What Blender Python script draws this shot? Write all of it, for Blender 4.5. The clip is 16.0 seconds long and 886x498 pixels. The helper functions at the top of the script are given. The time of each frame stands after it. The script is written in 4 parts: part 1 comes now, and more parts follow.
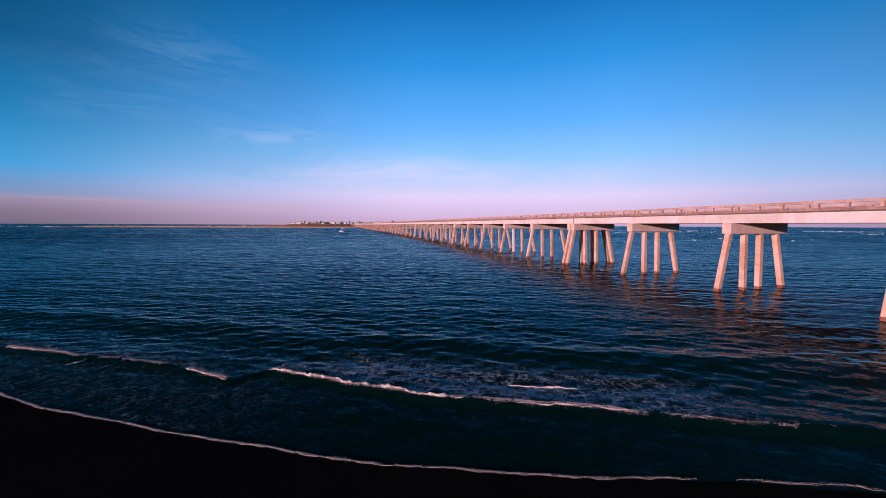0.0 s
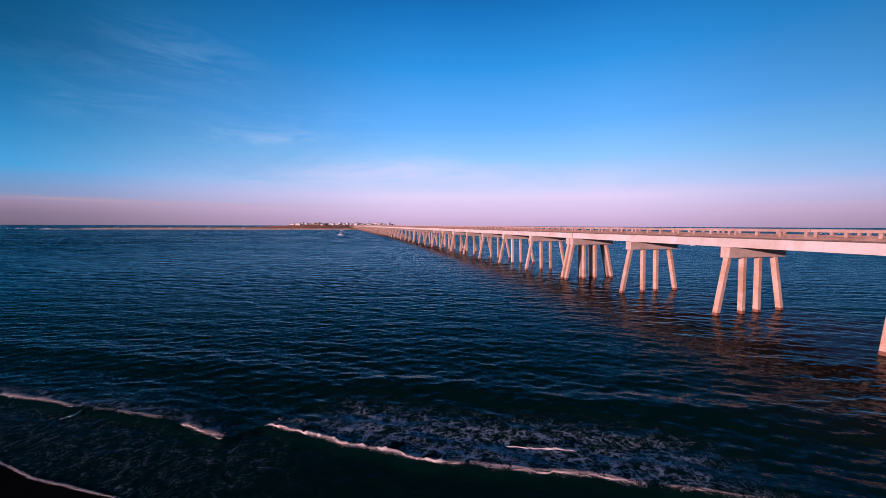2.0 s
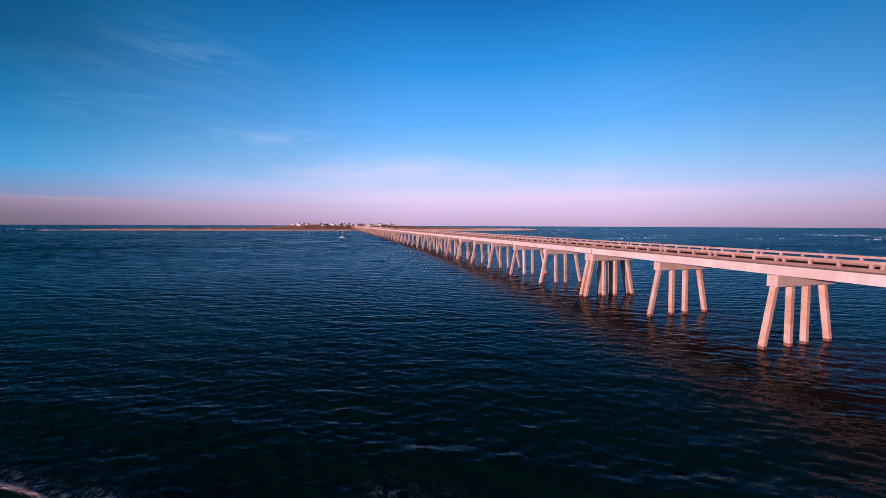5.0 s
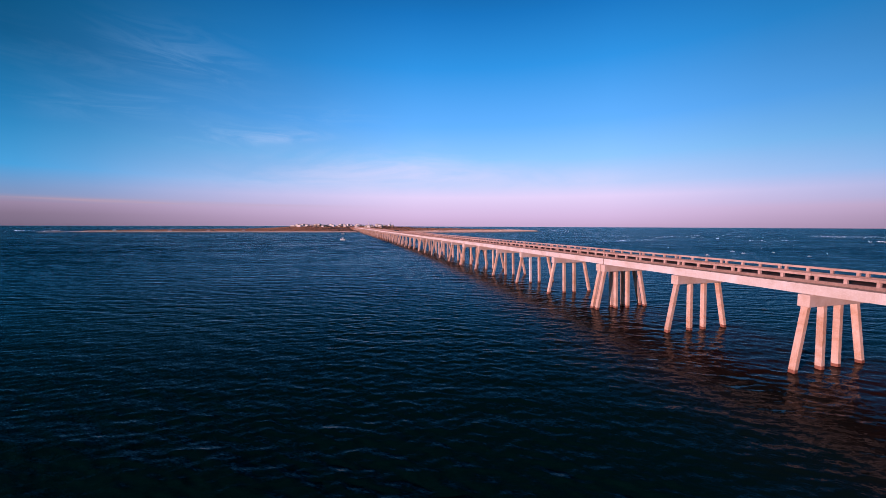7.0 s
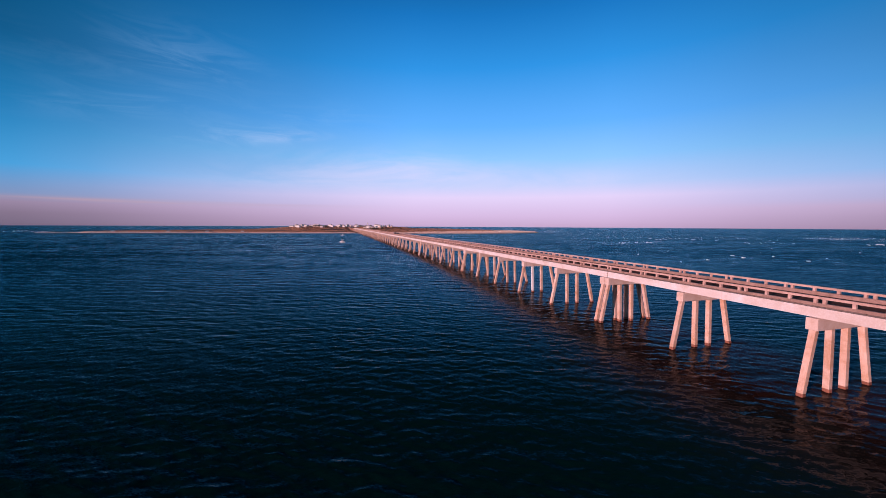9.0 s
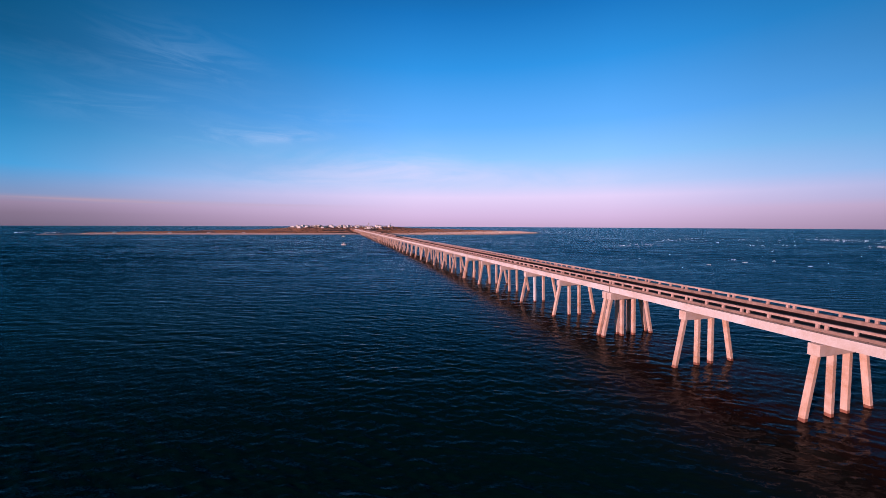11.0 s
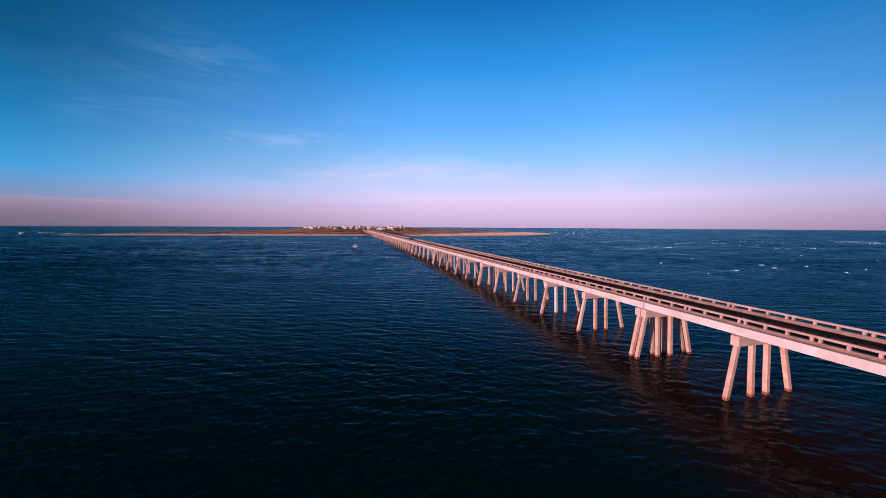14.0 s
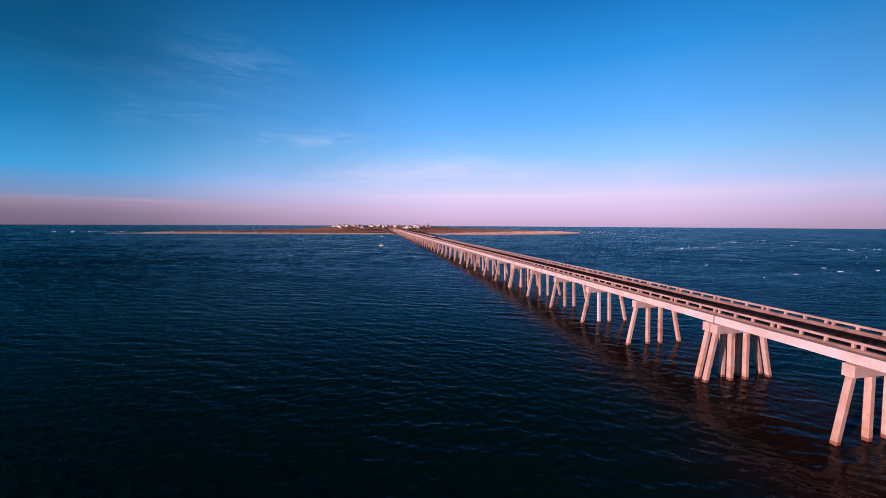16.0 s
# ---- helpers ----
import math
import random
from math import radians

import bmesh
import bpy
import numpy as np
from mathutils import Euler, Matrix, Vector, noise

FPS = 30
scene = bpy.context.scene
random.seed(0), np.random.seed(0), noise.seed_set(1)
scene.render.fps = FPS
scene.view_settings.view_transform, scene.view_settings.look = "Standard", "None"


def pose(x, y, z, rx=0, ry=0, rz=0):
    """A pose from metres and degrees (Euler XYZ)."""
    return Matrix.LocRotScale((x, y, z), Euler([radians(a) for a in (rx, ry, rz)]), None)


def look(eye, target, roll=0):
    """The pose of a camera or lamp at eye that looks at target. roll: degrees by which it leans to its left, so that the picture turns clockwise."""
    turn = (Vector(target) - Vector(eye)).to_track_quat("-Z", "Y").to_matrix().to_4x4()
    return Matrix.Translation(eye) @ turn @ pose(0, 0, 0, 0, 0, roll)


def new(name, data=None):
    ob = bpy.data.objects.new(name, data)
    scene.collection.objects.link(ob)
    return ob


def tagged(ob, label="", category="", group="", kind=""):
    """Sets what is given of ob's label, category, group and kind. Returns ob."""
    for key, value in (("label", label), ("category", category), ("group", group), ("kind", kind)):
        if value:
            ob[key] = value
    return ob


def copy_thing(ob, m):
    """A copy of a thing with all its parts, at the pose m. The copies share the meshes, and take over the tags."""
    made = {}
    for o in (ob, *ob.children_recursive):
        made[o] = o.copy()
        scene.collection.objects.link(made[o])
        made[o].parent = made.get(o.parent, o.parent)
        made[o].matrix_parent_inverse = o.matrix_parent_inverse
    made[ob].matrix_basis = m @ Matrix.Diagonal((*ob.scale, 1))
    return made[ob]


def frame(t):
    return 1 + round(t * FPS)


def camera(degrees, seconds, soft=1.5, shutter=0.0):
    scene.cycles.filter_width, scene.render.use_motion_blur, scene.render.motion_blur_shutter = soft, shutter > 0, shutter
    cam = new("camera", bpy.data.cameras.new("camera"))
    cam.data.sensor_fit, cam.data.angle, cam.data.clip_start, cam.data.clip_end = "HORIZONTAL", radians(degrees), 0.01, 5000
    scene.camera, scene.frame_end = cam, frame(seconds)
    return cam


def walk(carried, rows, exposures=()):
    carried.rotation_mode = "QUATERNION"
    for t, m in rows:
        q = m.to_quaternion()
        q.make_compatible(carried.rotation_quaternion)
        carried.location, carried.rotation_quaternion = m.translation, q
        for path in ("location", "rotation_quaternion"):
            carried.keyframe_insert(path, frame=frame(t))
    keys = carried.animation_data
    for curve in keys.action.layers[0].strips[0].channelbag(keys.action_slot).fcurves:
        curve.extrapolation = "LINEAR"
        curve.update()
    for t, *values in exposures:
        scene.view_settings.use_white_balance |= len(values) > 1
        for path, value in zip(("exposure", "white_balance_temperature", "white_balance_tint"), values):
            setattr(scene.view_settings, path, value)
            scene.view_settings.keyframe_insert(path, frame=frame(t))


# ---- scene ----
PATH = [
    (0, -43.9, -29.86, 7.02, 86.25, -0.26, -15.83),
    (0.5, -44.02, -29.94, 7.51, 86.3, -0.21, -15.81),
    (1, -43.95, -29.89, 8.09, 86.34, -0.18, -15.81),
    (1.5, -43.84, -29.78, 8.79, 86.31, -0.19, -15.89),
    (2, -43.75, -29.62, 9.56, 86.32, -0.21, -15.97),
    (2.5, -43.75, -29.39, 10.34, 86.28, -0.23, -15.99),
    (3, -43.89, -28.96, 10.97, 86.3, -0.22, -15.97),
    (3.5, -44.14, -28.33, 11.4, 86.29, -0.23, -15.91),
    (4, -44.47, -27.53, 11.7, 86.25, -0.25, -15.91),
    (6.5, -45.3, -23.77, 13.06, 86.35, -0.19, -15.97),
    (7, -45.44, -23.43, 13.62, 86.36, -0.2, -15.96),
    (7.5, -45.6, -23.19, 14.2, 86.36, -0.23, -15.92),
    (8, -45.68, -23, 14.65, 86.36, -0.2, -15.99),
    (8.5, -45.82, -22.88, 15.2, 86.41, -0.22, -16.03),
    (9, -46.1, -22.9, 15.72, 86.37, -0.28, -16.13),
    (11.5, -46.57, -22.99, 18.63, 86.34, -0.23, -15.94),
    (12, -46.41, -22.61, 18.86, 86.36, -0.23, -15.77),
    (12.5, -46.43, -21.91, 19.19, 86.39, -0.28, -15.37),
    (13, -46.43, -20.99, 19.49, 86.42, -0.26, -15.1),
    (13.5, -46.23, -19.6, 19.61, 86.44, -0.25, -14.75),
    (14, -45.93, -17.92, 19.55, 86.42, -0.29, -14.23),
    (14.5, -45.88, -16.47, 19.58, 86.44, -0.26, -13.38),
    (15, -45.87, -15.03, 19.72, 86.47, -0.29, -12.18),
    (15.5, -45.69, -13.36, 19.61, 86.32, -0.26, -10.98),
    (16, -45.3, -11.57, 19.61, 86.2, -0.3, -10.24),
]
FOV = 100.43
cam = camera(FOV, 16.0, soft=0.6)
walk(cam, [(t, pose(*p)) for t, *p in PATH], [(0, 0.12), (16, 0.12)])


# ---------------------------------------------------------------- world and sun
SUN_AZ, SUN_EL = 67.0, 7.2          # degrees from -y towards -x, degrees up
sun_dir = Vector((-math.sin(radians(SUN_AZ)) * math.cos(radians(SUN_EL)),
                  -math.cos(radians(SUN_AZ)) * math.cos(radians(SUN_EL)), math.sin(radians(SUN_EL))))
sun = new("sun", bpy.data.lights.new("sun", "SUN"))
sun.data.energy, sun.data.angle, sun.data.color = 5.0, radians(0.6), (1.0, 0.57, 0.56)
sun.matrix_world = look((0, 0, 0), tuple(-sun_dir)) 


def nodes_of(tree):
    tree.nodes.clear()
    return tree.nodes, tree.links


def node(tree, kind, **values):
    n = tree.nodes.new(kind)
    for k, v in values.items():
        n.inputs[k].default_value = v
    return n


def ramp(tree, fac, stops, ease="LINEAR"):
    n = tree.nodes.new("ShaderNodeValToRGB")
    n.color_ramp.interpolation = ease
    el = n.color_ramp.elements
    while len(el) < len(stops):
        el.new(0.5)
    for e, (p, c) in zip(el, stops):
        e.position = p
        e.color = (*c, 1) if len(c) == 3 else c
    tree.links.new(fac, n.inputs["Fac"])
    return n.outputs["Color"]


def math_node(tree, op, a, b=0.0, clamp=False):
    n = tree.nodes.new("ShaderNodeMath")
    n.operation, n.use_clamp = op, clamp
    for i, v in enumerate((a, b)):
        if isinstance(v, (int, float)):
            n.inputs[i].default_value = v
        else:
            tree.links.new(v, n.inputs[i])
    return n.outputs[0]


def mix_col(tree, fac, a, b, blend="MIX"):
    n = tree.nodes.new("ShaderNodeMix")
    n.data_type, n.blend_type = "RGBA", blend
    for i, v in ((0, fac), (6, a), (7, b)):
        if isinstance(v, (int, float)):
            n.inputs[i].default_value = v
        elif isinstance(v, tuple):
            n.inputs[i].default_value = (*v, 1)
        else:
            tree.links.new(v, n.inputs[i])
    return n.outputs[2]


def make_world():
    w = bpy.data.worlds.new("evening_sky")
    scene.world = w
    w.use_nodes = True
    t = w.node_tree
    nodes_of(t)
    out = t.nodes.new("ShaderNodeOutputWorld")
    sky = t.nodes.new("ShaderNodeTexSky")
    sky.sky_type, sky.sun_disc = "NISHITA", False
    sky.sun_elevation = radians(SUN_EL)
    sky.sun_rotation = math.atan2(sun_dir.x, sun_dir.y)
    sky.air_density, sky.dust_density, sky.ozone_density = 1.0, 0.6, 3.0
    coord = t.nodes.new("ShaderNodeTexCoord")
    sep = t.nodes.new("ShaderNodeSeparateXYZ")
    t.links.new(coord.outputs["Generated"], sep.inputs[0])
    z = sep.outputs["Z"]
    # evening gradient opposite the low sun: mauve haze, pink belt, clear blue above; deeper and bluer away to the west
    flat = math_node(t, "SQRT", math_node(t, "SUBTRACT", 1.0001, math_node(t, "MULTIPLY", z, z)))
    side = math_node(t, "ADD", math_node(t, "MULTIPLY", sep.outputs["X"], 0.435), math_node(t, "MULTIPLY", sep.outputs["Y"], 0.900))
    side = ramp(t, math_node(t, "DIVIDE", side, flat), SIDE_STOPS)
    grad = mix_col(t, side, ramp(t, z, SKY_SIDE), ramp(t, z, SKY_STOPS))
    # thin cirrus, laid out by bearing and height: each bank is a soft patch filled with drawn-out streaks
    az = math_node(t, "ARCTAN2", sep.outputs["X"], sep.outputs["Y"])
    el = math_node(t, "ARCSINE", z)
    plane = t.nodes.new("ShaderNodeCombineXYZ")
    t.links.new(az, plane.inputs[0])
    t.links.new(el, plane.inputs[1])

    def streaks(turn, along, across, shift, lo, hi):
        m = t.nodes.new("ShaderNodeMapping")
        m.inputs["Rotation"].default_value = (0, 0, radians(turn))
        m.inputs["Location"].default_value = (shift, shift * 0.7, shift * 1.3)
        m.inputs["Scale"].default_value = (along, across, 1)
        t.links.new(plane.outputs[0], m.inputs[0])
        n = node(t, "ShaderNodeTexNoise", Scale=1.0, Detail=7.0, Roughness=0.62, Distortion=0.9)
        t.links.new(m.outputs[0], n.inputs["Vector"])
        return ramp(t, n.outputs["Fac"], [(lo, (0, 0, 0)), (hi, (1, 1, 1))], "EASE")

    wisps = streaks(4, 6.0, 30.0, 2.6, 0.38, 0.74)
    veil = streaks(-4, 3.0, 12.0, 4.1, 0.30, 0.75)
    low_haze = streaks(0, 2.0, 60.0, 7.3, 0.25, 0.70)
    for fill, bearing, height, wide, tall, lean, strength, tint in CLOUDS:
        da = math_node(t, "SUBTRACT", az, radians(bearing))
        de = math_node(t, "SUBTRACT", math_node(t, "SUBTRACT", el, radians(height)), math_node(t, "MULTIPLY", da, lean))
        da, de = math_node(t, "DIVIDE", da, radians(wide)), math_node(t, "DIVIDE", de, radians(tall))
        d2 = math_node(t, "ADD", math_node(t, "MULTIPLY", da, da), math_node(t, "MULTIPLY", de, de))
        soft_patch = math_node(t, "POWER", 2.718, math_node(t, "MULTIPLY", d2, -1.0))
        k = math_node(t, "MULTIPLY", soft_patch, (wisps, veil, low_haze)[fill])
        grad = mix_col(t, math_node(t, "MULTIPLY", k, strength, clamp=True), grad, tint)
    b1 = node(t, "ShaderNodeBackground", Strength=0.10)
    t.links.new(sky.outputs[0], b1.inputs["Color"])
    b2 = node(t, "ShaderNodeBackground", Strength=0.92)
    t.links.new(grad, b2.inputs["Color"])
    mx = t.nodes.new("ShaderNodeMixShader")
    mx.inputs[0].default_value = 0.985
    t.links.new(b1.outputs[0], mx.inputs[1])
    t.links.new(b2.outputs[0], mx.inputs[2])
    t.links.new(mx.outputs[0], out.inputs[0])


SKY_STOPS = [(0.0, (0.59, 0.41, 0.64)), (0.026, (0.70, 0.51, 0.79)), (0.075, (0.80, 0.67, 0.98)), (0.106, (0.54, 0.65, 1.0)), (0.17, (0.29, 0.60, 1.05)),
             (0.252, (0.130, 0.46, 1.05)), (0.38, (0.030, 0.305, 0.81)), (0.48, (0.010, 0.185, 0.56)), (0.57, (0.004, 0.085, 0.25)), (0.68, (0.002, 0.034, 0.085)), (1.0, (0.001, 0.014, 0.026))]
SKY_SIDE = [(0.0, (0.175, 0.135, 0.21)), (0.02, (0.22, 0.165, 0.25)), (0.040, (0.31, 0.235, 0.36)), (0.053, (0.20, 0.29, 0.51)), (0.105, (0.045, 0.345, 0.72)),
            (0.20, (0.009, 0.200, 0.48)), (0.318, (0.002, 0.090, 0.230)), (0.5, (0.001, 0.046, 0.110)), (0.66, (0.001, 0.022, 0.05)), (1.0, (0.001, 0.012, 0.024))]
SIDE_STOPS = [(0.40, (0, 0, 0)), (0.52, (0.05, 0.05, 0.05)), (0.60, (0.16, 0.16, 0.16)), (0.70, (0.37, 0.37, 0.37)), (0.86, (0.68, 0.68, 0.68)), (0.97, (1, 1, 1))]
CIRRUS, PALE_PINK, DUSK = (0.36, 0.60, 0.94), (0.86, 0.74, 1.0), (0.60, 0.36, 0.40)
# fill, bearing, height, half width, half height, slope, strength, tint
CLOUDS = [(0, -17.5, 19.5, 7.0, 3.0, 0.0, 0.19, CIRRUS), (0, -24.0, 13.2, 6.5, 1.5, 0.08, 0.22, CIRRUS), (0, -31.0, 17.0, 9.0, 2.2, -0.1, 0.05, CIRRUS),
          (0, -8.5, 12.0, 6.5, 0.7, 0.12, 0.55, (0.50, 0.62, 0.96)), (0, -12.5, 11.6, 6.0, 1.6, 0.10, 0.30, CIRRUS), (0, -2.0, 15.0, 9.0, 2.0, 0.05, 0.12, CIRRUS),
          (1, 8.0, 8.0, 13.0, 2.6, 0.0, 0.50, PALE_PINK), (1, 30.0, 6.5, 20.0, 2.0, -0.02, 0.30, PALE_PINK), (1, -8.0, 6.0, 12.0, 1.8, 0.02, 0.16, PALE_PINK),
          (2, -28.0, 2.7, 12.0, 0.22, 0.0, 0.55, DUSK), (2, -12.0, 2.8, 14.0, 0.3, 0.0, 0.18, DUSK)]
make_world()


# ---------------------------------------------------------------- materials
def material(name):
    m = bpy.data.materials.new(name)
    m.use_nodes = True
    t = m.node_tree
    nodes_of(t)
    out = t.nodes.new("ShaderNodeOutputMaterial")
    b = t.nodes.new("ShaderNodeBsdfPrincipled")
    t.links.new(b.outputs[0], out.inputs[0])
    return m, t, b


def bump(t, b, height, strength, distance):
    n = node(t, "ShaderNodeBump", Strength=strength, Distance=distance)
    t.links.new(height, n.inputs["Height"])
    t.links.new(n.outputs[0], b.inputs["Normal"])
    return n


def rough_surface(name, base, dark, light, grain=9.0, stain=0.6, rough=0.85, relief=0.012, streak=True, per_object=0.12, gloss=0.3):
    """A mineral surface: grain, blotches, run-down streaks and a little change from piece to piece."""
    m, t, b = material(name)
    coord = t.nodes.new("ShaderNodeTexCoord")
    geo = t.nodes.new("ShaderNodeNewGeometry")
    pos = geo.outputs["Position"]
    fine = node(t, "ShaderNodeTexNoise", Scale=grain, Detail=6.0, Roughness=0.65)
    t.links.new(pos, fine.inputs["Vector"])
    blot = node(t, "ShaderNodeTexNoise", Scale=stain, Detail=4.0, Roughness=0.6, Distortion=0.4)
    t.links.new(pos, blot.inputs["Vector"])
    col = mix_col(t, ramp(t, blot.outputs["Fac"], [(0.35, (0, 0, 0)), (0.68, (1, 1, 1))]), base, dark)
    col = mix_col(t, ramp(t, fine.outputs["Fac"], [(0.45, (0, 0, 0)), (0.75, (0.5, 0.5, 0.5))]), col, light)
    if streak:
        mp = t.nodes.new("ShaderNodeMapping")
        mp.inputs["Scale"].default_value = (3.2, 3.2, 0.22)
        t.links.new(pos, mp.inputs[0])
        st = node(t, "ShaderNodeTexNoise", Scale=1.6, Detail=5.0, Roughness=0.7)
        t.links.new(mp.outputs[0], st.inputs["Vector"])
        col = mix_col(t, ramp(t, st.outputs["Fac"], [(0.52, (0, 0, 0)), (0.78, (0.55, 0.55, 0.55))]), col, dark)
    info = t.nodes.new("ShaderNodeObjectInfo")
    hsv = t.nodes.new("ShaderNodeHueSaturation")
    v = math_node(t, "ADD", math_node(t, "MULTIPLY", info.outputs["Random"], 2 * per_object), 1 - per_object)
    t.links.new(v, hsv.inputs["Value"])
    t.links.new(col, hsv.inputs["Color"])
    t.links.new(hsv.outputs[0], b.inputs["Base Color"])
    b.inputs["Roughness"].default_value = rough
    b.inputs["Specular IOR Level"].default_value = gloss
    bump(t, b, fine.outputs["Fac"], 0.5, relief)
    return m


CONCRETE = rough_surface("pile_concrete", (0.66, 0.51, 0.44), (0.46, 0.265, 0.16), (0.72, 0.62, 0.58), stain=0.5, per_object=0.12)
FASCIA = rough_surface("girder_concrete", (0.67, 0.67, 0.70), (0.52, 0.45, 0.41), (0.74, 0.75, 0.77), stain=0.25, per_object=0.0)
CAP = rough_surface("cap_concrete", (0.66, 0.57, 0.54), (0.50, 0.37, 0.30), (0.73, 0.66, 0.64), stain=0.4, per_object=0.06)
RAIL = rough_surface("railing_concrete", (0.57, 0.42, 0.38), (0.37, 0.24, 0.20), (0.66, 0.53, 0.49), stain=0.8, per_object=0.06)
KERB = rough_surface("dirty_kerb_concrete", (0.35, 0.245, 0.215), (0.19, 0.125, 0.105), (0.44, 0.33, 0.295), stain=0.7, per_object=0.06, gloss=0.05)
NEW_PILE = rough_surface("repaired_concrete", (0.74, 0.75, 0.79), (0.66, 0.66, 0.68), (0.80, 0.81, 0.84), streak=False)
WET_CONCRETE = rough_surface("wet_growth_concrete", (0.30, 0.125, 0.085), (0.16, 0.065, 0.045), (0.36, 0.18, 0.13), grain=16, rough=0.55, relief=0.03)
ASPHALT = rough_surface("asphalt", (0.180, 0.100, 0.082), (0.120, 0.070, 0.058), (0.215, 0.125, 0.105), grain=30, stain=0.25, rough=0.95, streak=False, gloss=0.0)
JOINT = rough_surface("joint_seal", (0.22, 0.15, 0.11), (0.15, 0.1, 0.08), (0.28, 0.2, 0.15))
STEEL = rough_surface("galvanised_pipe", (0.16, 0.13, 0.12), (0.10, 0.08, 0.07), (0.22, 0.19, 0.18), rough=0.6, relief=0.004)
# wet sand, its colour taken darker still to stand in for corner vignetting
SAND = rough_surface("vignetted_wet_sand", (0.014, 0.011, 0.010), (0.008, 0.007, 0.006), (0.024, 0.019, 0.016), grain=12, stain=0.3, rough=0.9, relief=0.008, streak=False, gloss=0.0)
FAR_SAND = rough_surface("dry_sand", (0.56, 0.45, 0.40), (0.44, 0.34, 0.29), (0.64, 0.54, 0.49), grain=0.3, stain=0.02, rough=0.9, streak=False)


def make_water():
    m, t, b = material("sea_water")
    geo = t.nodes.new("ShaderNodeNewGeometry")
    pos = geo.outputs["Position"]
    # ripples and far waves are too small for the mesh: their steeper faces lean to the beach
    sep = t.nodes.new("ShaderNodeSeparateXYZ")
    t.links.new(pos, sep.inputs[0])
    out_x = math_node(t, "SUBTRACT", sep.outputs["X"], WATER_HUB[0])
    out_y = math_node(t, "SUBTRACT", sep.outputs["Y"], WATER_HUB[1])
    dist = math_node(t, "SQRT", math_node(t, "ADD", math_node(t, "MULTIPLY", out_x, out_x), math_node(t, "MULTIPLY", out_y, out_y)))
    far = t.nodes.new("ShaderNodeMapRange")
    far.interpolation_type = "SMOOTHSTEP"
    for i, v in ((1, 60.0), (2, 300.0), (3, 0.0), (4, 1.0)):
        far.inputs[i].default_value = v
    t.links.new(dist, far.inputs[0])
    far = far.outputs[0]

    def vec_op(op, a, b):
        n = t.nodes.new("ShaderNodeVectorMath")
        n.operation = op
        for i, v in ((0, a), (1, b)):
            if isinstance(v, tuple):
                n.inputs[i].default_value = v
            else:
                t.links.new(v, n.inputs[i])
        return n.outputs[0]

    def scaled(vec, k):
        n = t.nodes.new("ShaderNodeVectorMath")
        n.operation = "SCALE"
        t.links.new(vec, n.inputs[0])
        if isinstance(k, float):
            n.inputs["Scale"].default_value = k
        else:
            t.links.new(k, n.inputs["Scale"])
        return n.outputs[0]

    # ripples riding on the waves, as slopes at four sizes: the two fine ones everywhere, the two coarse ones far out
    total = None
    for (scale, stretch, turn, detail), k_near, k_far in zip(((0.14, 3.0, -22, 3.0), (0.6, 3.2, -30, 3.0), (2.4, 2.6, -22, 3.0), (8.0, 2.2, -36, 3.0)), RIPPLE_NEAR, RIPPLE_FAR):
        mp = t.nodes.new("ShaderNodeMapping")
        mp.vector_type = "TEXTURE"
        mp.inputs["Rotation"].default_value = (0, 0, radians(turn))
        mp.inputs["Scale"].default_value = (stretch, 1, 1)
        t.links.new(pos, mp.inputs[0])
        n = node(t, "ShaderNodeTexNoise", Scale=scale, Detail=detail, Roughness=0.55, Distortion=0.3)
        t.links.new(mp.outputs[0], n.inputs["Vector"])
        v = vec_op("MULTIPLY", vec_op("SUBTRACT", n.outputs["Color"], (0.5, 0.5, 0.5)), (0.7, 1.0, 0.0))
        k = math_node(t, "ADD", math_node(t, "MULTIPLY", far, k_far - k_near), k_near)
        v = scaled(v, k)
        total = v if total is None else vec_op("ADD", total, v)
    # gusts leave rougher and smoother streaks far out
    mp = t.nodes.new("ShaderNodeMapping")
    mp.inputs["Rotation"].default_value = (0, 0, radians(14))
    mp.inputs["Scale"].default_value = (0.25, 1, 1)
    t.links.new(pos, mp.inputs[0])
    n = node(t, "ShaderNodeTexNoise", Scale=0.02, Detail=5.0, Roughness=0.65, Distortion=0.3)
    t.links.new(mp.outputs[0], n.inputs["Vector"])
    lean = math_node(t, "MULTIPLY", far, math_node(t, "ADD", math_node(t, "MULTIPLY", n.outputs["Fac"], 0.16), WATER_LEAN - NEAR_LEAN - 0.08))
    lean = math_node(t, "ADD", lean, NEAR_LEAN)
    ashore = t.nodes.new("ShaderNodeCombineXYZ")
    t.links.new(math_node(t, "DIVIDE", math_node(t, "MULTIPLY", out_x, -1.0), dist), ashore.inputs[0])
    t.links.new(math_node(t, "DIVIDE", math_node(t, "MULTIPLY", out_y, -1.0), dist), ashore.inputs[1])
    tilt = scaled(ashore.outputs[0], lean)
    nm = t.nodes.new("ShaderNodeVectorMath")
    nm.operation = "NORMALIZE"
    t.links.new(vec_op("ADD", vec_op("ADD", geo.outputs["Normal"], tilt), total), nm.inputs[0])
    t.links.new(nm.outputs[0], b.inputs["Normal"])
    # lacy foam where the surf has broken
    att = t.nodes.new("ShaderNodeAttribute")
    att.attribute_name = "foam"
    warp = node(t, "ShaderNodeTexNoise", Scale=1.7, Detail=5.0, Roughness=0.65)
    t.links.new(pos, warp.inputs["Vector"])
    vec = mix_col(t, 1.0, pos, warp.outputs["Color"], "ADD")
    lace = None
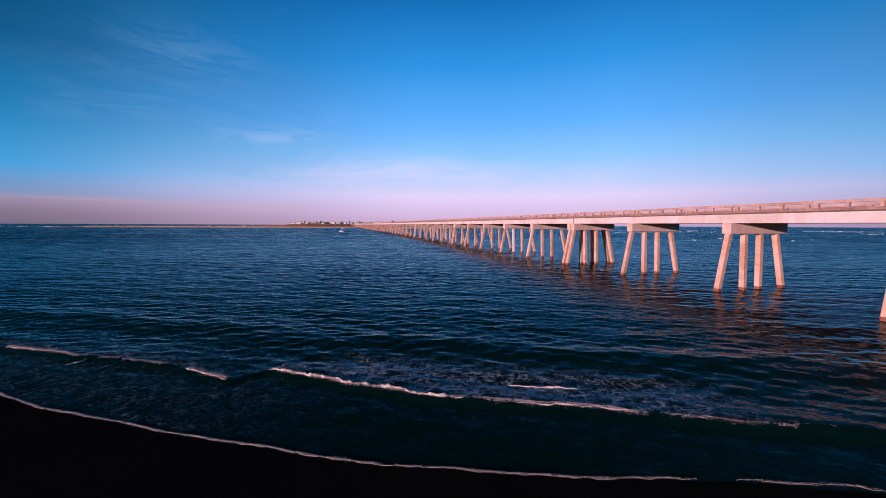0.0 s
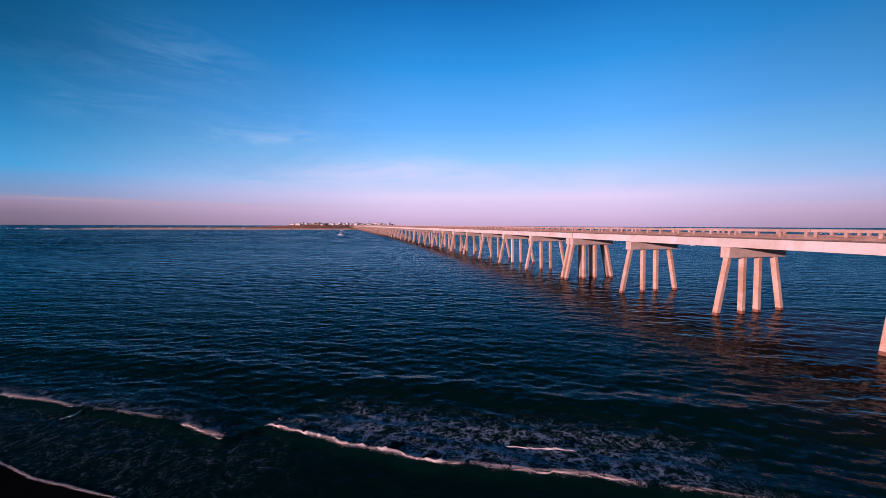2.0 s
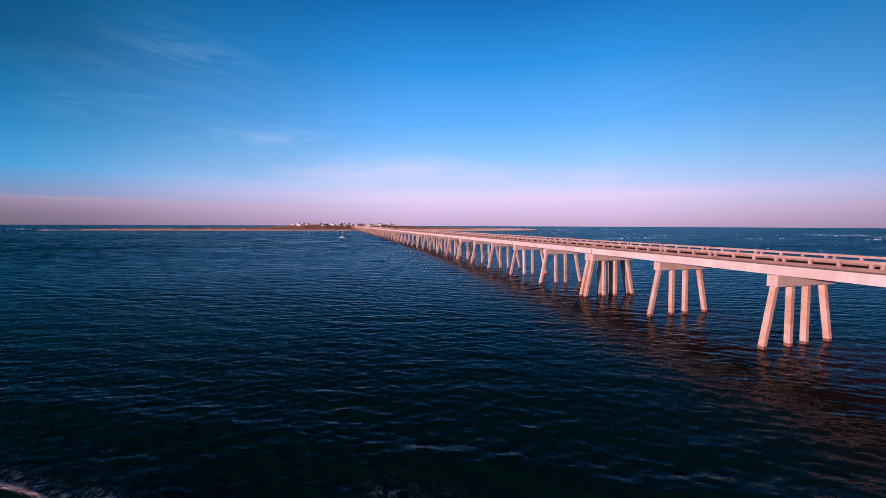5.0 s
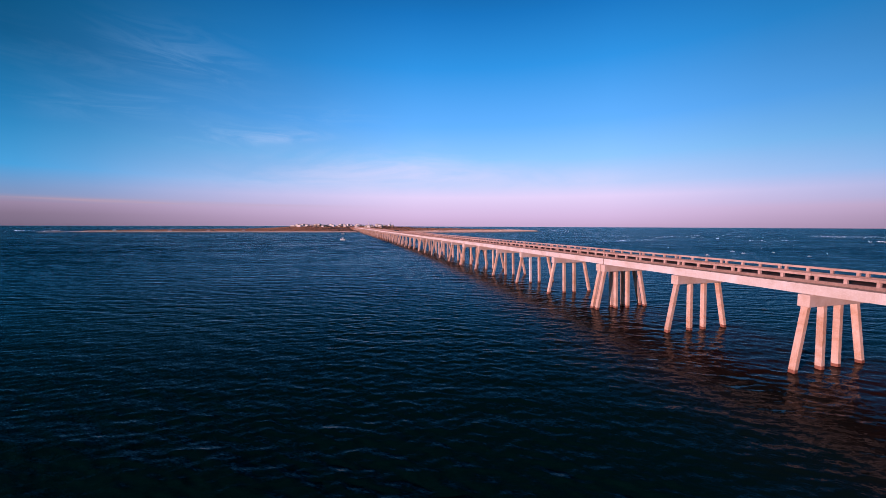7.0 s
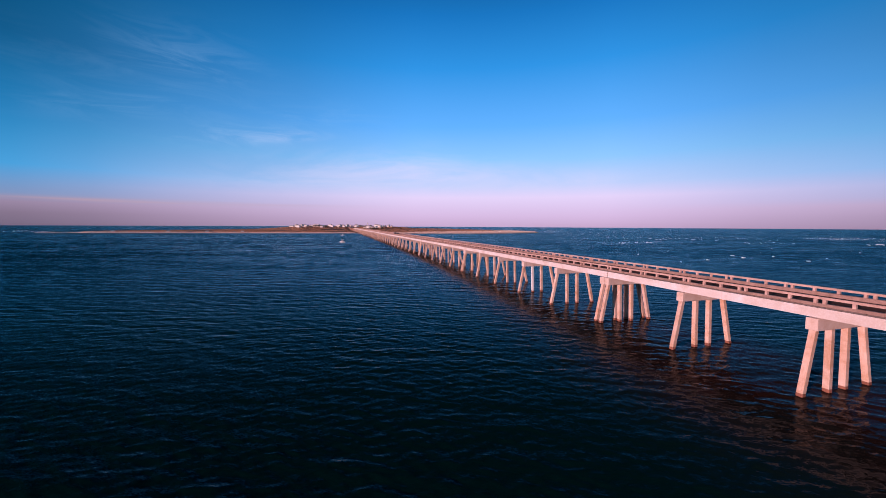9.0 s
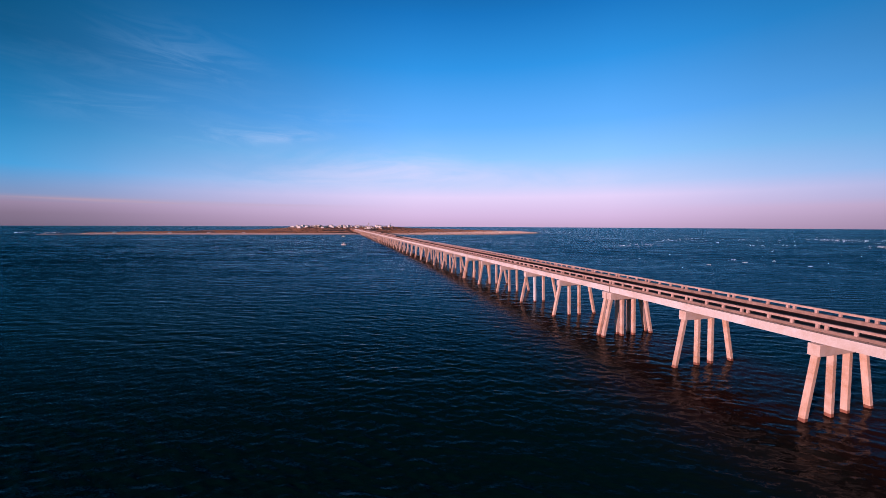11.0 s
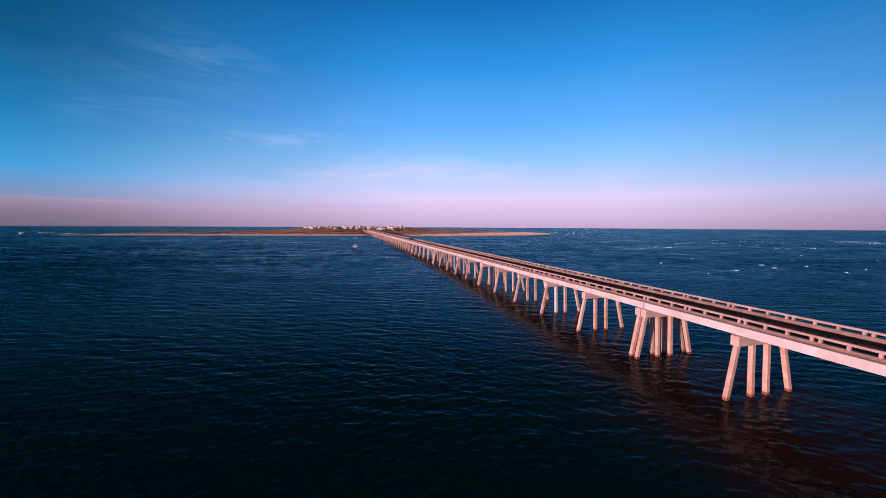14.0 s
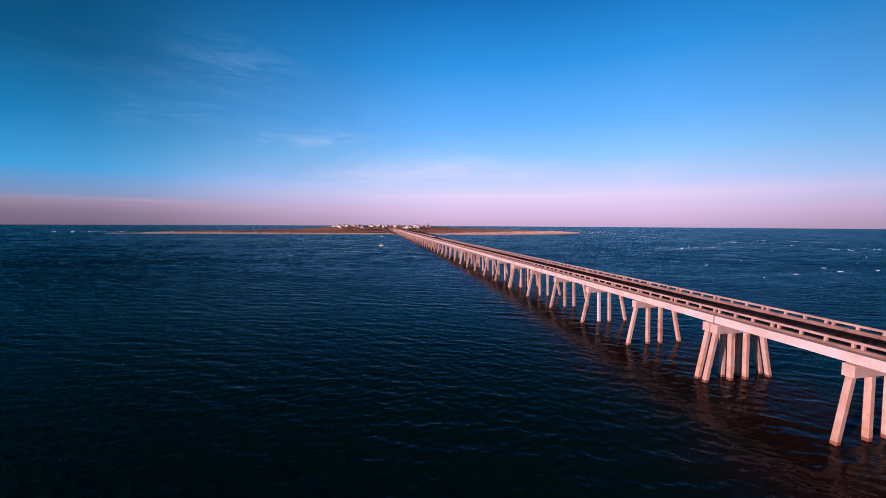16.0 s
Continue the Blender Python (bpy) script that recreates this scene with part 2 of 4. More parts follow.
    for scale in (3.2, 6.8):
        mp = t.nodes.new("ShaderNodeMapping")
        mp.inputs["Rotation"].default_value = (0, 0, radians(27))
        mp.inputs["Scale"].default_value = (0.62, 1, 0)
        t.links.new(vec, mp.inputs[0])
        n = node(t, "ShaderNodeTexVoronoi", Scale=scale)
        n.feature = "DISTANCE_TO_EDGE"
        t.links.new(mp.outputs[0], n.inputs["Vector"])
        lace = n.outputs["Distance"] if lace is None else math_node(t, "MINIMUM", lace, math_node(t, "MULTIPLY", n.outputs["Distance"], 1.5))
    patch = node(t, "ShaderNodeTexNoise", Scale=1.7, Detail=5.0, Roughness=0.7)
    t.links.new(pos, patch.inputs["Vector"])
    thick = math_node(t, "MULTIPLY", att.outputs["Fac"], ramp(t, patch.outputs["Fac"], [(0.38, (0, 0, 0)), (0.62, (1, 1, 1))]))
    edge = math_node(t, "MULTIPLY", thick, 0.10)
    thin = math_node(t, "SUBTRACT", 1.0, math_node(t, "DIVIDE", lace, math_node(t, "MAXIMUM", edge, 0.0005)), clamp=True)
    foam = math_node(t, "MULTIPLY", math_node(t, "MULTIPLY", thin, 1.7, clamp=True), math_node(t, "MINIMUM", math_node(t, "MULTIPLY", thick, 1.3), 0.85))
    # red-brown reflection of the sunlit bridge, painted into the water colour along the piles
    reflection_noise = node(t, "ShaderNodeTexNoise", Scale=0.07, Detail=5.0, Roughness=0.6)
    t.links.new(pos, reflection_noise.inputs["Vector"])
    cloudy = ramp(t, reflection_noise.outputs["Fac"], [(0.34, (0.3, 0.3, 0.3)), (0.62, (1, 1, 1))])
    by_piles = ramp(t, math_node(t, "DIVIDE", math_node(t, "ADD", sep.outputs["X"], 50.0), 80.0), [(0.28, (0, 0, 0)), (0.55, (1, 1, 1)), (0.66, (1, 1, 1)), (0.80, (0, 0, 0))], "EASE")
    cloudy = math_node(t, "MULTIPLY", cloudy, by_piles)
    b.inputs["IOR"].default_value = 1.333
    b.inputs["Specular IOR Level"].default_value = WATER_GLOSS
    t.links.new(mix_col(t, cloudy, WATER_BASE, WATER_REFLECTION_TINT), b.inputs["Base Color"])
    b.inputs["Roughness"].default_value = WATER_ROUGH
    f = node(t, "ShaderNodeBsdfDiffuse", Color=(0.36, 0.48, 0.66, 1.0))
    mx = t.nodes.new("ShaderNodeMixShader")
    t.links.new(foam, mx.inputs[0])
    t.links.new(b.outputs[0], mx.inputs[1])
    t.links.new(f.outputs[0], mx.inputs[2])
    end = [n for n in t.nodes if n.type == "OUTPUT_MATERIAL"][0]
    t.links.new(mx.outputs[0], end.inputs["Surface"])
    return m


WATER_HUB = (-45.0, -34.0)
WATER_LEAN, NEAR_LEAN, WATER_GLOSS = 0.17, 0.08, 0.125
WAVE_SLOPE = 0.027
RIPPLE_NEAR, RIPPLE_FAR = (0.0, 0.04, 0.24, 0.40), (0.26, 0.34, 0.42, 0.65)
WATER_BASE, WATER_ROUGH = (0.0008, 0.0130, 0.0125), 0.08
# base colour that imitates the bridge's warm reflection
WATER_REFLECTION_TINT = (0.024, 0.0085, 0.0065)
WATER = make_water()


def make_foam():
    m, t, b = material("white_foam")
    geo = t.nodes.new("ShaderNodeNewGeometry")
    n = node(t, "ShaderNodeTexNoise", Scale=14.0, Detail=5.0, Roughness=0.7)
    t.links.new(geo.outputs["Position"], n.inputs["Vector"])
    t.links.new(ramp(t, n.outputs["Fac"], [(0.3, (0.45, 0.42, 0.42)), (0.65, (0.80, 0.78, 0.78))]), b.inputs["Base Color"])
    b.inputs["Roughness"].default_value = 0.8
    bump(t, b, n.outputs["Fac"], 0.9, 0.05)
    return m


FOAM = make_foam()
SPRAY = rough_surface("fresh_spray", (0.86, 0.90, 0.93), (0.80, 0.84, 0.88), (0.92, 0.95, 0.96), grain=5.0, stain=0.1, rough=0.8, streak=False)


# ---------------------------------------------------------------- mesh helpers
def mesh_from(name, verts, faces, mat, smooth=False):
    me = bpy.data.meshes.new(name)
    me.from_pydata(verts, [], faces)
    me.materials.append(mat)
    if smooth:
        me.polygons.foreach_set("use_smooth", [True] * len(me.polygons))
    me.update()
    return me


def mesh_of(name, bm, mat, smooth=False):
    me = bpy.data.meshes.new(name)
    bm.to_mesh(me)
    bm.free()
    me.materials.append(mat)
    if smooth:
        me.polygons.foreach_set("use_smooth", [True] * len(me.polygons))
    return me


def hold(name, me, parent=None, at=(0, 0, 0), label=""):
    ob = new(name, me)
    ob.location = at
    if parent:
        ob.parent = parent
    if label:
        ob["label"] = label
    return ob


def part(name, bm, mat, parent, label=""):
    return hold(name, mesh_of(name, bm, mat), parent, (0, 0, 0), label)


def box(bm, x0, x1, y0, y1, z0, z1, bevel=0.0):
    r = bmesh.ops.create_cube(bm, size=1.0, matrix=Matrix.Translation(((x0 + x1) / 2, (y0 + y1) / 2, (z0 + z1) / 2)) @ Matrix.Diagonal((x1 - x0, y1 - y0, z1 - z0, 1)))
    if bevel:
        edges = list({e for v in r["verts"] for e in v.link_edges})
        bmesh.ops.bevel(bm, geom=edges, offset=bevel, segments=1, affect="EDGES")
    return bm


def box_mesh(name, mat, *dims, bevel=0.0):
    return mesh_of(name, box(bmesh.new(), *dims, bevel=bevel), mat)


def prism(name, mat, ring, lo, hi, size_lo=1.0, size_hi=1.0):
    """A prism over a plane ring from the point lo to the point hi."""
    n = len(ring)
    vs = [(lo[0] + x * size_lo, lo[1] + y * size_lo, lo[2]) for x, y in ring] + [(hi[0] + x * size_hi, hi[1] + y * size_hi, hi[2]) for x, y in ring]
    fs = [tuple(reversed(range(n))), tuple(range(n, 2 * n))] + [(i, (i + 1) % n, n + (i + 1) % n, n + i) for i in range(n)]
    return mesh_from(name, vs, fs, mat)


# ---------------------------------------------------------------- water, beach
SHORE = Vector((-46.9, -17.0))          # a point of the waterline
SEAWARD = Vector((0.465, 0.885))        # out to sea
ALONG = Vector((0.885, -0.465))


def hash_noise(x, y, scale, seed=0.0):
    return noise.noise(Vector((x * scale + seed, y * scale - seed, seed)))


def soft(a, b, x):
    k = np.clip((x - a) / (b - a), 0, 1)
    return k * k * (3 - 2 * k)


def wobble(a, k=1.0):
    """Slow unevenness along the shore."""
    return 0.55 * np.sin(a * 0.23 * k + 0.6) + 0.32 * np.sin(a * 0.57 * k + 2.1) + 0.16 * np.sin(a * 1.31 * k + 0.4) + 0.07 * np.sin(a * 3.1 * k)


def surf_line(a):
    """How far out the breaking wave stands, by the place along the shore; it steps where one crest overlaps the next."""
    left = np.interp(a, (-60, -18, -10, -6, -3.2), (5.4, 4.9, 4.8, 4.4, 3.7))
    right = np.interp(a, (-3.2, -1.5, 1.5, 4.5, 10, 18, 60), (5.7, 5.2, 4.6, 4.4, 4.6, 4.8, 6.0))
    return left + (right - left) * soft(-4.3, -2.4, a) - 0.2 + 0.16 * wobble(a * 2.2, 1.3)


def swash_line(a):
    return np.minimum(0.0065 * a * a, 1.9) - 0.25 + 0.14 * wobble(a * 1.7 + 9.0, 1.0)


def make_water_sheet():
    cx, cy = WATER_HUB
    r = np.concatenate([np.arange(4.0, 40.0, 0.16), 40.0 * 1.004 ** np.arange(0, 405), np.geomspace(201.0, 4900.0, 230)])
    view = np.linspace(radians(10), radians(132), 960, endpoint=False)
    th = np.concatenate([view, np.linspace(radians(132), radians(370), 90, endpoint=False)])
    rings, spokes = len(r), len(th)
    R, TH = np.meshgrid(r, th, indexing="ij")
    X, Y = cx + R * np.cos(TH), cy + R * np.sin(TH)
    Z, DX, DY = np.zeros_like(X), np.zeros_like(X), np.zeros_like(X)
    step = np.broadcast_to(np.gradient(r)[:, None], R.shape)
    cell = np.maximum(step, R * np.broadcast_to(np.gradient(th)[None, :], R.shape))
    gust = 0.9 + 0.22 * np.sin(0.11 * X + 0.05 * Y + 1.0) * np.sin(0.07 * Y - 0.06 * X) + 0.16 * np.sin(0.21 * Y + 0.13 * X + 2.0)
    rng = np.random.default_rng(4)
    count = 64
    for i in range(count):
        lam = 0.42 * (6.0 / 0.42) ** (i / (count - 1.0))
        ang = radians(64) + rng.normal(0, 0.42 if lam < 2.0 else 0.30)
        k = 2 * np.pi / lam
        amp = WAVE_SLOPE * rng.uniform(0.6, 1.3) * min(1.0, 1.3 / lam) / k
        ph = rng.uniform(0, 6.28)
        f = k * (X * np.cos(ang) + Y * np.sin(ang)) + ph + 1.1 * np.sin(k * 0.21 * (X * np.sin(ang) - Y * np.cos(ang)) + ph * 2)
        fade = amp * np.clip((lam / cell - 2.2) / 2.0, 0, 1) * (gust if lam < 4 else 1.0)
        Z += fade * np.sin(f)
        c = fade * 0.85 * np.cos(f)
        DX += c * np.cos(ang)
        DY += c * np.sin(ang)
    s = (X - SHORE.x) * SEAWARD.x + (Y - SHORE.y) * SEAWARD.y
    a = (X - SHORE.x) * ALONG.x + (Y - SHORE.y) * ALONG.y
    calm = soft(0.0, 9.0, s)
    Z *= 0.12 + 0.88 * calm
    near = soft(95, 60, np.abs(a))
    d = s - surf_line(a)
    Z += near * 0.20 * np.where(d > 0, np.exp(-(d / 1.7) ** 2), np.exp(-(d / 0.45) ** 2)) * (0.75 + 0.25 * np.sin(a * 0.4))
    Z += near * 0.16 * np.exp(-((s - 11.0 - 0.8 * wobble(a + 30, 0.6)) / 1.6) ** 2)
    behind = soft(-0.25, 0.1, d) * soft(5.6, 1.2, d) * soft(-2.6, 1.5, a) * soft(20, 13, a)
    left = soft(-0.1, 0.15, d) * soft(1.5, 0.3, d) * soft(-3.0, -5.0, a) * 0.8
    wash = soft(swash_line(a) - 0.2, swash_line(a) + 0.3, s) * soft(0.2, -1.2, d)
    foam = near * (behind * 1.2 + left + wash * (0.04 + 0.26 * soft(3.0, -4.0, a)))
    foam = np.clip(foam, 0, 1.2)
    X, Y = X + DX * calm, Y + DY * calm
    verts = np.concatenate([[[cx, cy, 0.0]], np.stack([X, Y, Z], -1).reshape(-1, 3)])
    i, j = np.meshgrid(np.arange(rings - 1), np.arange(spokes), indexing="ij")
    jn = (j + 1) % spokes
    q = np.stack([1 + i * spokes + j, 1 + (i + 1) * spokes + j, 1 + (i + 1) * spokes + jn, 1 + i * spokes + jn], -1).reshape(-1, 4)
    tri = np.stack([np.zeros(spokes, int), 1 + np.arange(spokes), 1 + (np.arange(spokes) + 1) % spokes], -1)
    me = bpy.data.meshes.new("water")
    me.vertices.add(len(verts))
    me.vertices.foreach_set("co", verts.ravel().astype(np.float32))
    loops = np.concatenate([q.ravel(), tri.ravel()]).astype(np.int32)
    me.loops.add(len(loops))
    me.loops.foreach_set("vertex_index", loops)
    starts = np.concatenate([np.arange(len(q)) * 4, len(q) * 4 + np.arange(len(tri)) * 3]).astype(np.int32)
    me.polygons.add(len(starts))
    me.polygons.foreach_set("loop_start", starts)
    me.polygons.foreach_set("use_smooth", np.ones(len(starts), bool))
    me.update(calc_edges=True)
    at = me.attributes.new("foam", "FLOAT", "POINT")
    at.data.foreach_set("value", np.concatenate([[0.0], foam.ravel()]).astype(np.float32))
    me.materials.append(WATER)
    ob = new("water", me)
    tagged(ob, "dark blue-green choppy sea water with small wind waves", "water", kind="structure")


def make_beach():
    na, ns = 150, 110
    A = np.concatenate([np.linspace(-1500, -70, 20), np.linspace(-66, 66, na - 40), np.linspace(70, 1500, 20)])
    Sx = np.concatenate([np.linspace(-700, -26, 18), np.linspace(-24, 14, ns - 36), np.linspace(16, 120, 18)])
    AA, SS = np.meshgrid(A, Sx, indexing="ij")
    near = np.clip(1 - np.abs(AA) / 300, 0, 1)
    line = swash_line(AA) * near
    d = SS - line
    Z = np.where(d > 0, -0.10 * d, np.minimum(-0.10 * d, 1.5 + 0.3 * np.sin(AA * 0.05)))
    Z = np.maximum(Z, -4.0)
    X = SHORE.x + AA * ALONG.x + SS * SEAWARD.x
    Y = SHORE.y + AA * ALONG.y + SS * SEAWARD.y
    v = np.stack([X, Y, Z], -1).reshape(-1, 3)
    f = [(i * ns + j, i * ns + j + 1, (i + 1) * ns + j + 1, (i + 1) * ns + j) for i in range(na - 1) for j in range(ns - 1)]
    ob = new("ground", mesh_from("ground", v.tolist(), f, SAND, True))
    tagged(ob, "dark wet sand beach sloping into the sea, colour deepened for vignetting", "beach", kind="structure")


make_water_sheet()
make_beach()


# ---------------------------------------------------------------- bridge
SPAN, JOIN = 13.7, 0.26                 # bent spacing; extra length at each double bent
UNIT = 5 * SPAN + 2 * JOIN
FIRST_JOINT = 2 * SPAN + JOIN
CX = 0.88                               # middle of the deck
HALF = 4.10                             # half its width
Z_CAP, Z_BEAM, Z_DECK = 6.19, 7.34, 8.27
FAR_END = 960.0


def octagon(side, cut):
    h = side / 2
    return [(h, -h + cut), (h, h - cut), (h - cut, h), (-h + cut, h), (-h, h - cut), (-h, -h + cut), (-h + cut, -h), (h - cut, -h)]


PILE_TOP = (-3.42, -1.18, 1.15, 3.55)
PILE_FOOT = (-4.68, -0.98, 1.36, 5.00)


def make_bent():
    """One row of four piles under a cap; the outer two lean outwards."""
    bent = new("bridge_bent")
    bm = box(bmesh.new(), -3.82, 4.72, -0.48, 0.48, Z_CAP, Z_BEAM - 0.004, bevel=0.035)
    part("cap", bm, CAP, bent, "pale pinkish concrete cap beam")
    ring = octagon(0.54, 0.05)
    for top, foot in zip(PILE_TOP, PILE_FOOT):
        def at(z):
            return (foot + (top - foot) * z / Z_CAP, 0.0, z)
        p = hold("column", prism("column", CONCRETE, ring, at(0.30), at(Z_CAP + 0.05)), bent)
        hold("tide_band", prism("tide_band", WET_CONCRETE, octagon(0.57, 0.08), at(-4.0), at(0.31)), p, label="dark wet growth at the waterline")
    tagged(bent, "concrete bridge bent of four square piles under a cap", "bridge bent", "bents of the bridge")
    return bent


def make_span(y0, y1):
    """A deck span from y0 to y1, built about its own middle."""
    half = (y1 - y0) / 2
    span = new("bridge_span")
    for x0, x1 in ((-HALF, -HALF + 0.42), (HALF - 0.42, HALF)):
        hold("edge_beam", box_mesh("edge_beam", FASCIA, CX + x0, CX + x1, -half, half, Z_BEAM, Z_DECK - 0.19), span)
    g = box_mesh("girder", FASCIA, -0.22, 0.22, -half, half, Z_BEAM + 0.02, Z_DECK - 0.20, bevel=0.05)
    for x in (-2.2, -0.75, 0.75, 2.2):
        hold("girder", g, span, (CX + x, 0, 0))
    hold("slab", box_mesh("slab", FASCIA, CX - HALF - 0.025, CX + HALF + 0.025, -half, half, Z_DECK - 0.19, Z_DECK), span)
    hold("road_surface", box_mesh("road_surface", ASPHALT, CX - 3.42, CX + 3.42, -half, half, Z_DECK + 0.001, Z_DECK + 0.05), span, label="dark worn asphalt")
    for sgn in (-1, 1):
        a, b = sorted((CX + sgn * 3.42, CX + sgn * 3.84))
        hold("kerb", box_mesh("kerb", KERB, a, b, -half, half, Z_DECK + 0.002, Z_DECK + (0.46 if sgn > 0 else 0.41), bevel=0.03), span)
    tagged(span, "pale concrete bridge span with asphalt road between concrete kerbs", "bridge span", "spans of the bridge")
    return span


def make_railing(length):
    """A railing section: a thin beam with a grooved top on four squat posts."""
    r = new("railing")
    h = length / 2
    bm = box(bmesh.new(), -0.15, 0.15, -h + 0.015, h - 0.015, 0.76, 0.955, bevel=0.018)
    hold("rail_beam", mesh_of("rail_beam", bm, RAIL), r)
    lip = box_mesh("rail_coping", RAIL, -0.152, -0.085, -h + 0.02, h - 0.02, 0.945, 1.0, bevel=0.012)
    hold("rail_coping", lip, r)
    hold("rail_coping", box_mesh("rail_coping", RAIL, -0.04, 0.155, -h + 0.02, h - 0.02, 0.945, 0.992, bevel=0.012), r)
    post = box_mesh("post", RAIL, -0.16, 0.13, -0.12, 0.12, 0.34, 0.763, bevel=0.02)
    for k in range(4):
        hold("post", post, r, (0, -h + 0.34 + k * (length - 0.68) / 3, 0))
    tagged(r, "weathered concrete railing beam on short posts", "railing", "railings of the bridge")
    return r


def make_joint(y):
    """The sealed gap in the deck over a double bent."""
    j = new("expansion_joint")
    j.location = (0, y, 0)
    for sgn in (-1, 1):
        x0, x1 = sorted((CX + sgn * (HALF + 0.03), CX + sgn * (HALF - 0.3)))
        hold("joint_seal", box_mesh("joint_seal", JOINT, x0, x1, -0.07, 0.07, Z_BEAM - 0.01, Z_DECK + 0.01, bevel=0.01), j)
    hold("joint_strip", box_mesh("joint_strip", JOINT, CX - 3.42, CX + 3.42, -0.09, 0.09, Z_DECK + 0.03, Z_DECK + 0.056), j)
    tagged(j, "rust-stained expansion joint across the bridge deck", "bridge joint", "expansion joints of the bridge")


def bent_places():
    ys, doubles = [], []
    k = -2
    while True:
        j = FIRST_JOINT + k * UNIT
        if j - 0.7 > FAR_END:
            break
        doubles.append(j)
        for i in range(4):
            y = j + JOIN + SPAN * (i + 1)
            if y < FAR_END:
                ys.append(y)
        k += 1
    return ys, doubles


singles, doubles = bent_places()
stops = sorted(singles + doubles)
bent0 = make_bent()
done = False
for y in sorted(singles + [j + o for j in doubles for o in (-0.56, 0.56)]):
    if y < -75:
        continue
    m = pose(0, y + (0.9 if -14 < y < -13 else 0.0), 0)
    if not done:
        bent0.matrix_basis = m
        done = True
    else:
        copy_thing(bent0, m)

kinds = {}
for y0, y1 in zip(stops, stops[1:]):
    if y1 < -60:
        continue
    key = round(y1 - y0, 2)
    m = pose(0, (y0 + y1) / 2, 0)
    if key not in kinds:
        kinds[key] = (make_span(y0, y1), make_railing((y1 - y0) / 2))
        kinds[key][0].matrix_basis = m
        first = True
    else:
        copy_thing(kinds[key][0], m)
        first = False
    q = (y1 - y0) / 4
    for sgn in (-1, 1):
        for o in (-q, q):
            mm = pose(CX + sgn * 3.68, (y0 + y1) / 2 + o, Z_DECK + 0.02)
            if first:
                kinds[key][1].matrix_basis = mm
                first = False
            else:
                copy_thing(kinds[key][1], mm)


for y in doubles:
    if -60 < y < FAR_END:
        make_joint(y)

# one pile of the fifth bent has been replaced by a paler one
for ob in scene.objects:
    if ob.name.startswith("bridge_bent") and abs(ob.location.y - (FIRST_JOINT + JOIN + 2 * SPAN)) < 0.5:
        piles = sorted([c for c in ob.children if c.name.startswith("column")], key=lambda c: sum(v.co.x for v in c.data.vertices))
        me = piles[1].data.copy()
        me.materials[0] = NEW_PILE
        piles[1].data = me
        tagged(piles[1], "clean pale replacement pile")


def tube(bm, a, b, r, n=8):
    """A round bar from a to b."""
    a, b = Vector(a), Vector(b)
    m = Matrix.Translation((a + b) / 2) @ (b - a).to_track_quat("Z", "Y").to_matrix().to_4x4()
    bmesh.ops.create_cone(bm, cap_ends=True, segments=n, radius1=r, radius2=r, depth=(b - a).length, matrix=m)
    return bm


# a service pipe clipped along the outer edge of the deck, with couplings
def make_pipe():
    pipe = new("service_pipe")
    x, z = CX - 3.93, Z_DECK + 0.075
    y0, y1 = -55.0, FAR_END - 10
    part("pipe_run", tube(bmesh.new(), (x, y0, z), (x, y1, z), 0.055), STEEL, pipe)
    cm = mesh_of("coupling", tube(bmesh.new(), (0, -0.09, 0), (0, 0.09, 0), 0.085), STEEL)
    bk = box_mesh("bracket", STEEL, -0.05, 0.08, -0.03, 0.03, -0.072, 0.03)
    y = -48.0
    while y < 140:
        hold("coupling", cm, pipe, (x, y, z))
        hold("bracket", bk, pipe, (x, y + 3.1, z))
        y += 6.4
    tagged(pipe, "dark steel service pipe clipped along the deck edge", "pipe")


make_pipe()

# short drain stubs hang beside the inner piles of two bents
for ob in list(scene.objects):
    if ob.name.startswith("bridge_bent") and (abs(ob.location.y - SPAN) < 0.3 or abs(ob.location.y - FIRST_JOINT + 0.56) < 0.3):
        for x in (PILE_TOP[1] + 0.36, PILE_TOP[2] + 0.36):
            part("drain_stub", tube(bmesh.new(), (x, -0.12, Z_CAP - 0.75), (x, -0.12, Z_CAP + 0.02), 0.07), STEEL, ob, "rusty dark drain pipe")


# ---------------------------------------------------------------- far island
LAND_EYE = (-46.0, -16.0)               # the island's outline is laid out by bearing from the near beach
BEARING = (-32.0, -28.7, -26.2, -20.5, -11.0, -7.5, -2.5, 3.0, 9.5, 14.9, 20.2, 25.4, 27.9, 30.2, 31.2)
FRONT = (915, 885, 860, 810, 750, 736, 727, 720, 700, 698, 712, 760, 800, 860, 890)
BACK = (935, 940, 1040, 1120, 1380, 1800, 2400, 2600, 2300, 1800, 1420, 1200, 1060, 930, 900)


def land_point(bearing, dist):
    return (LAND_EYE[0] + dist * math.sin(radians(bearing)), LAND_EYE[1] + dist * math.cos(radians(bearing)))


def land_height(bearing, dist, x, y):
    front, back = np.interp(bearing, BEARING, FRONT), np.interp(bearing, BEARING, BACK)
    edge = min(dist - front, (back - dist) * 0.6)
    z = min(1.0, edge / 14) * 1.9 - 0.5
    rise = float(soft(950, 1450, dist)) * float(soft(-10, -4, bearing)) * float(soft(13, 7, bearing))
    bumps = max(0.0, min(1.0, (edge - 15) / 60))
    return z + rise * 7.0 + bumps * (0.9 * hash_noise(x, y, 0.02) + 0.5 * hash_noise(x, y, 0.06, 3.0))


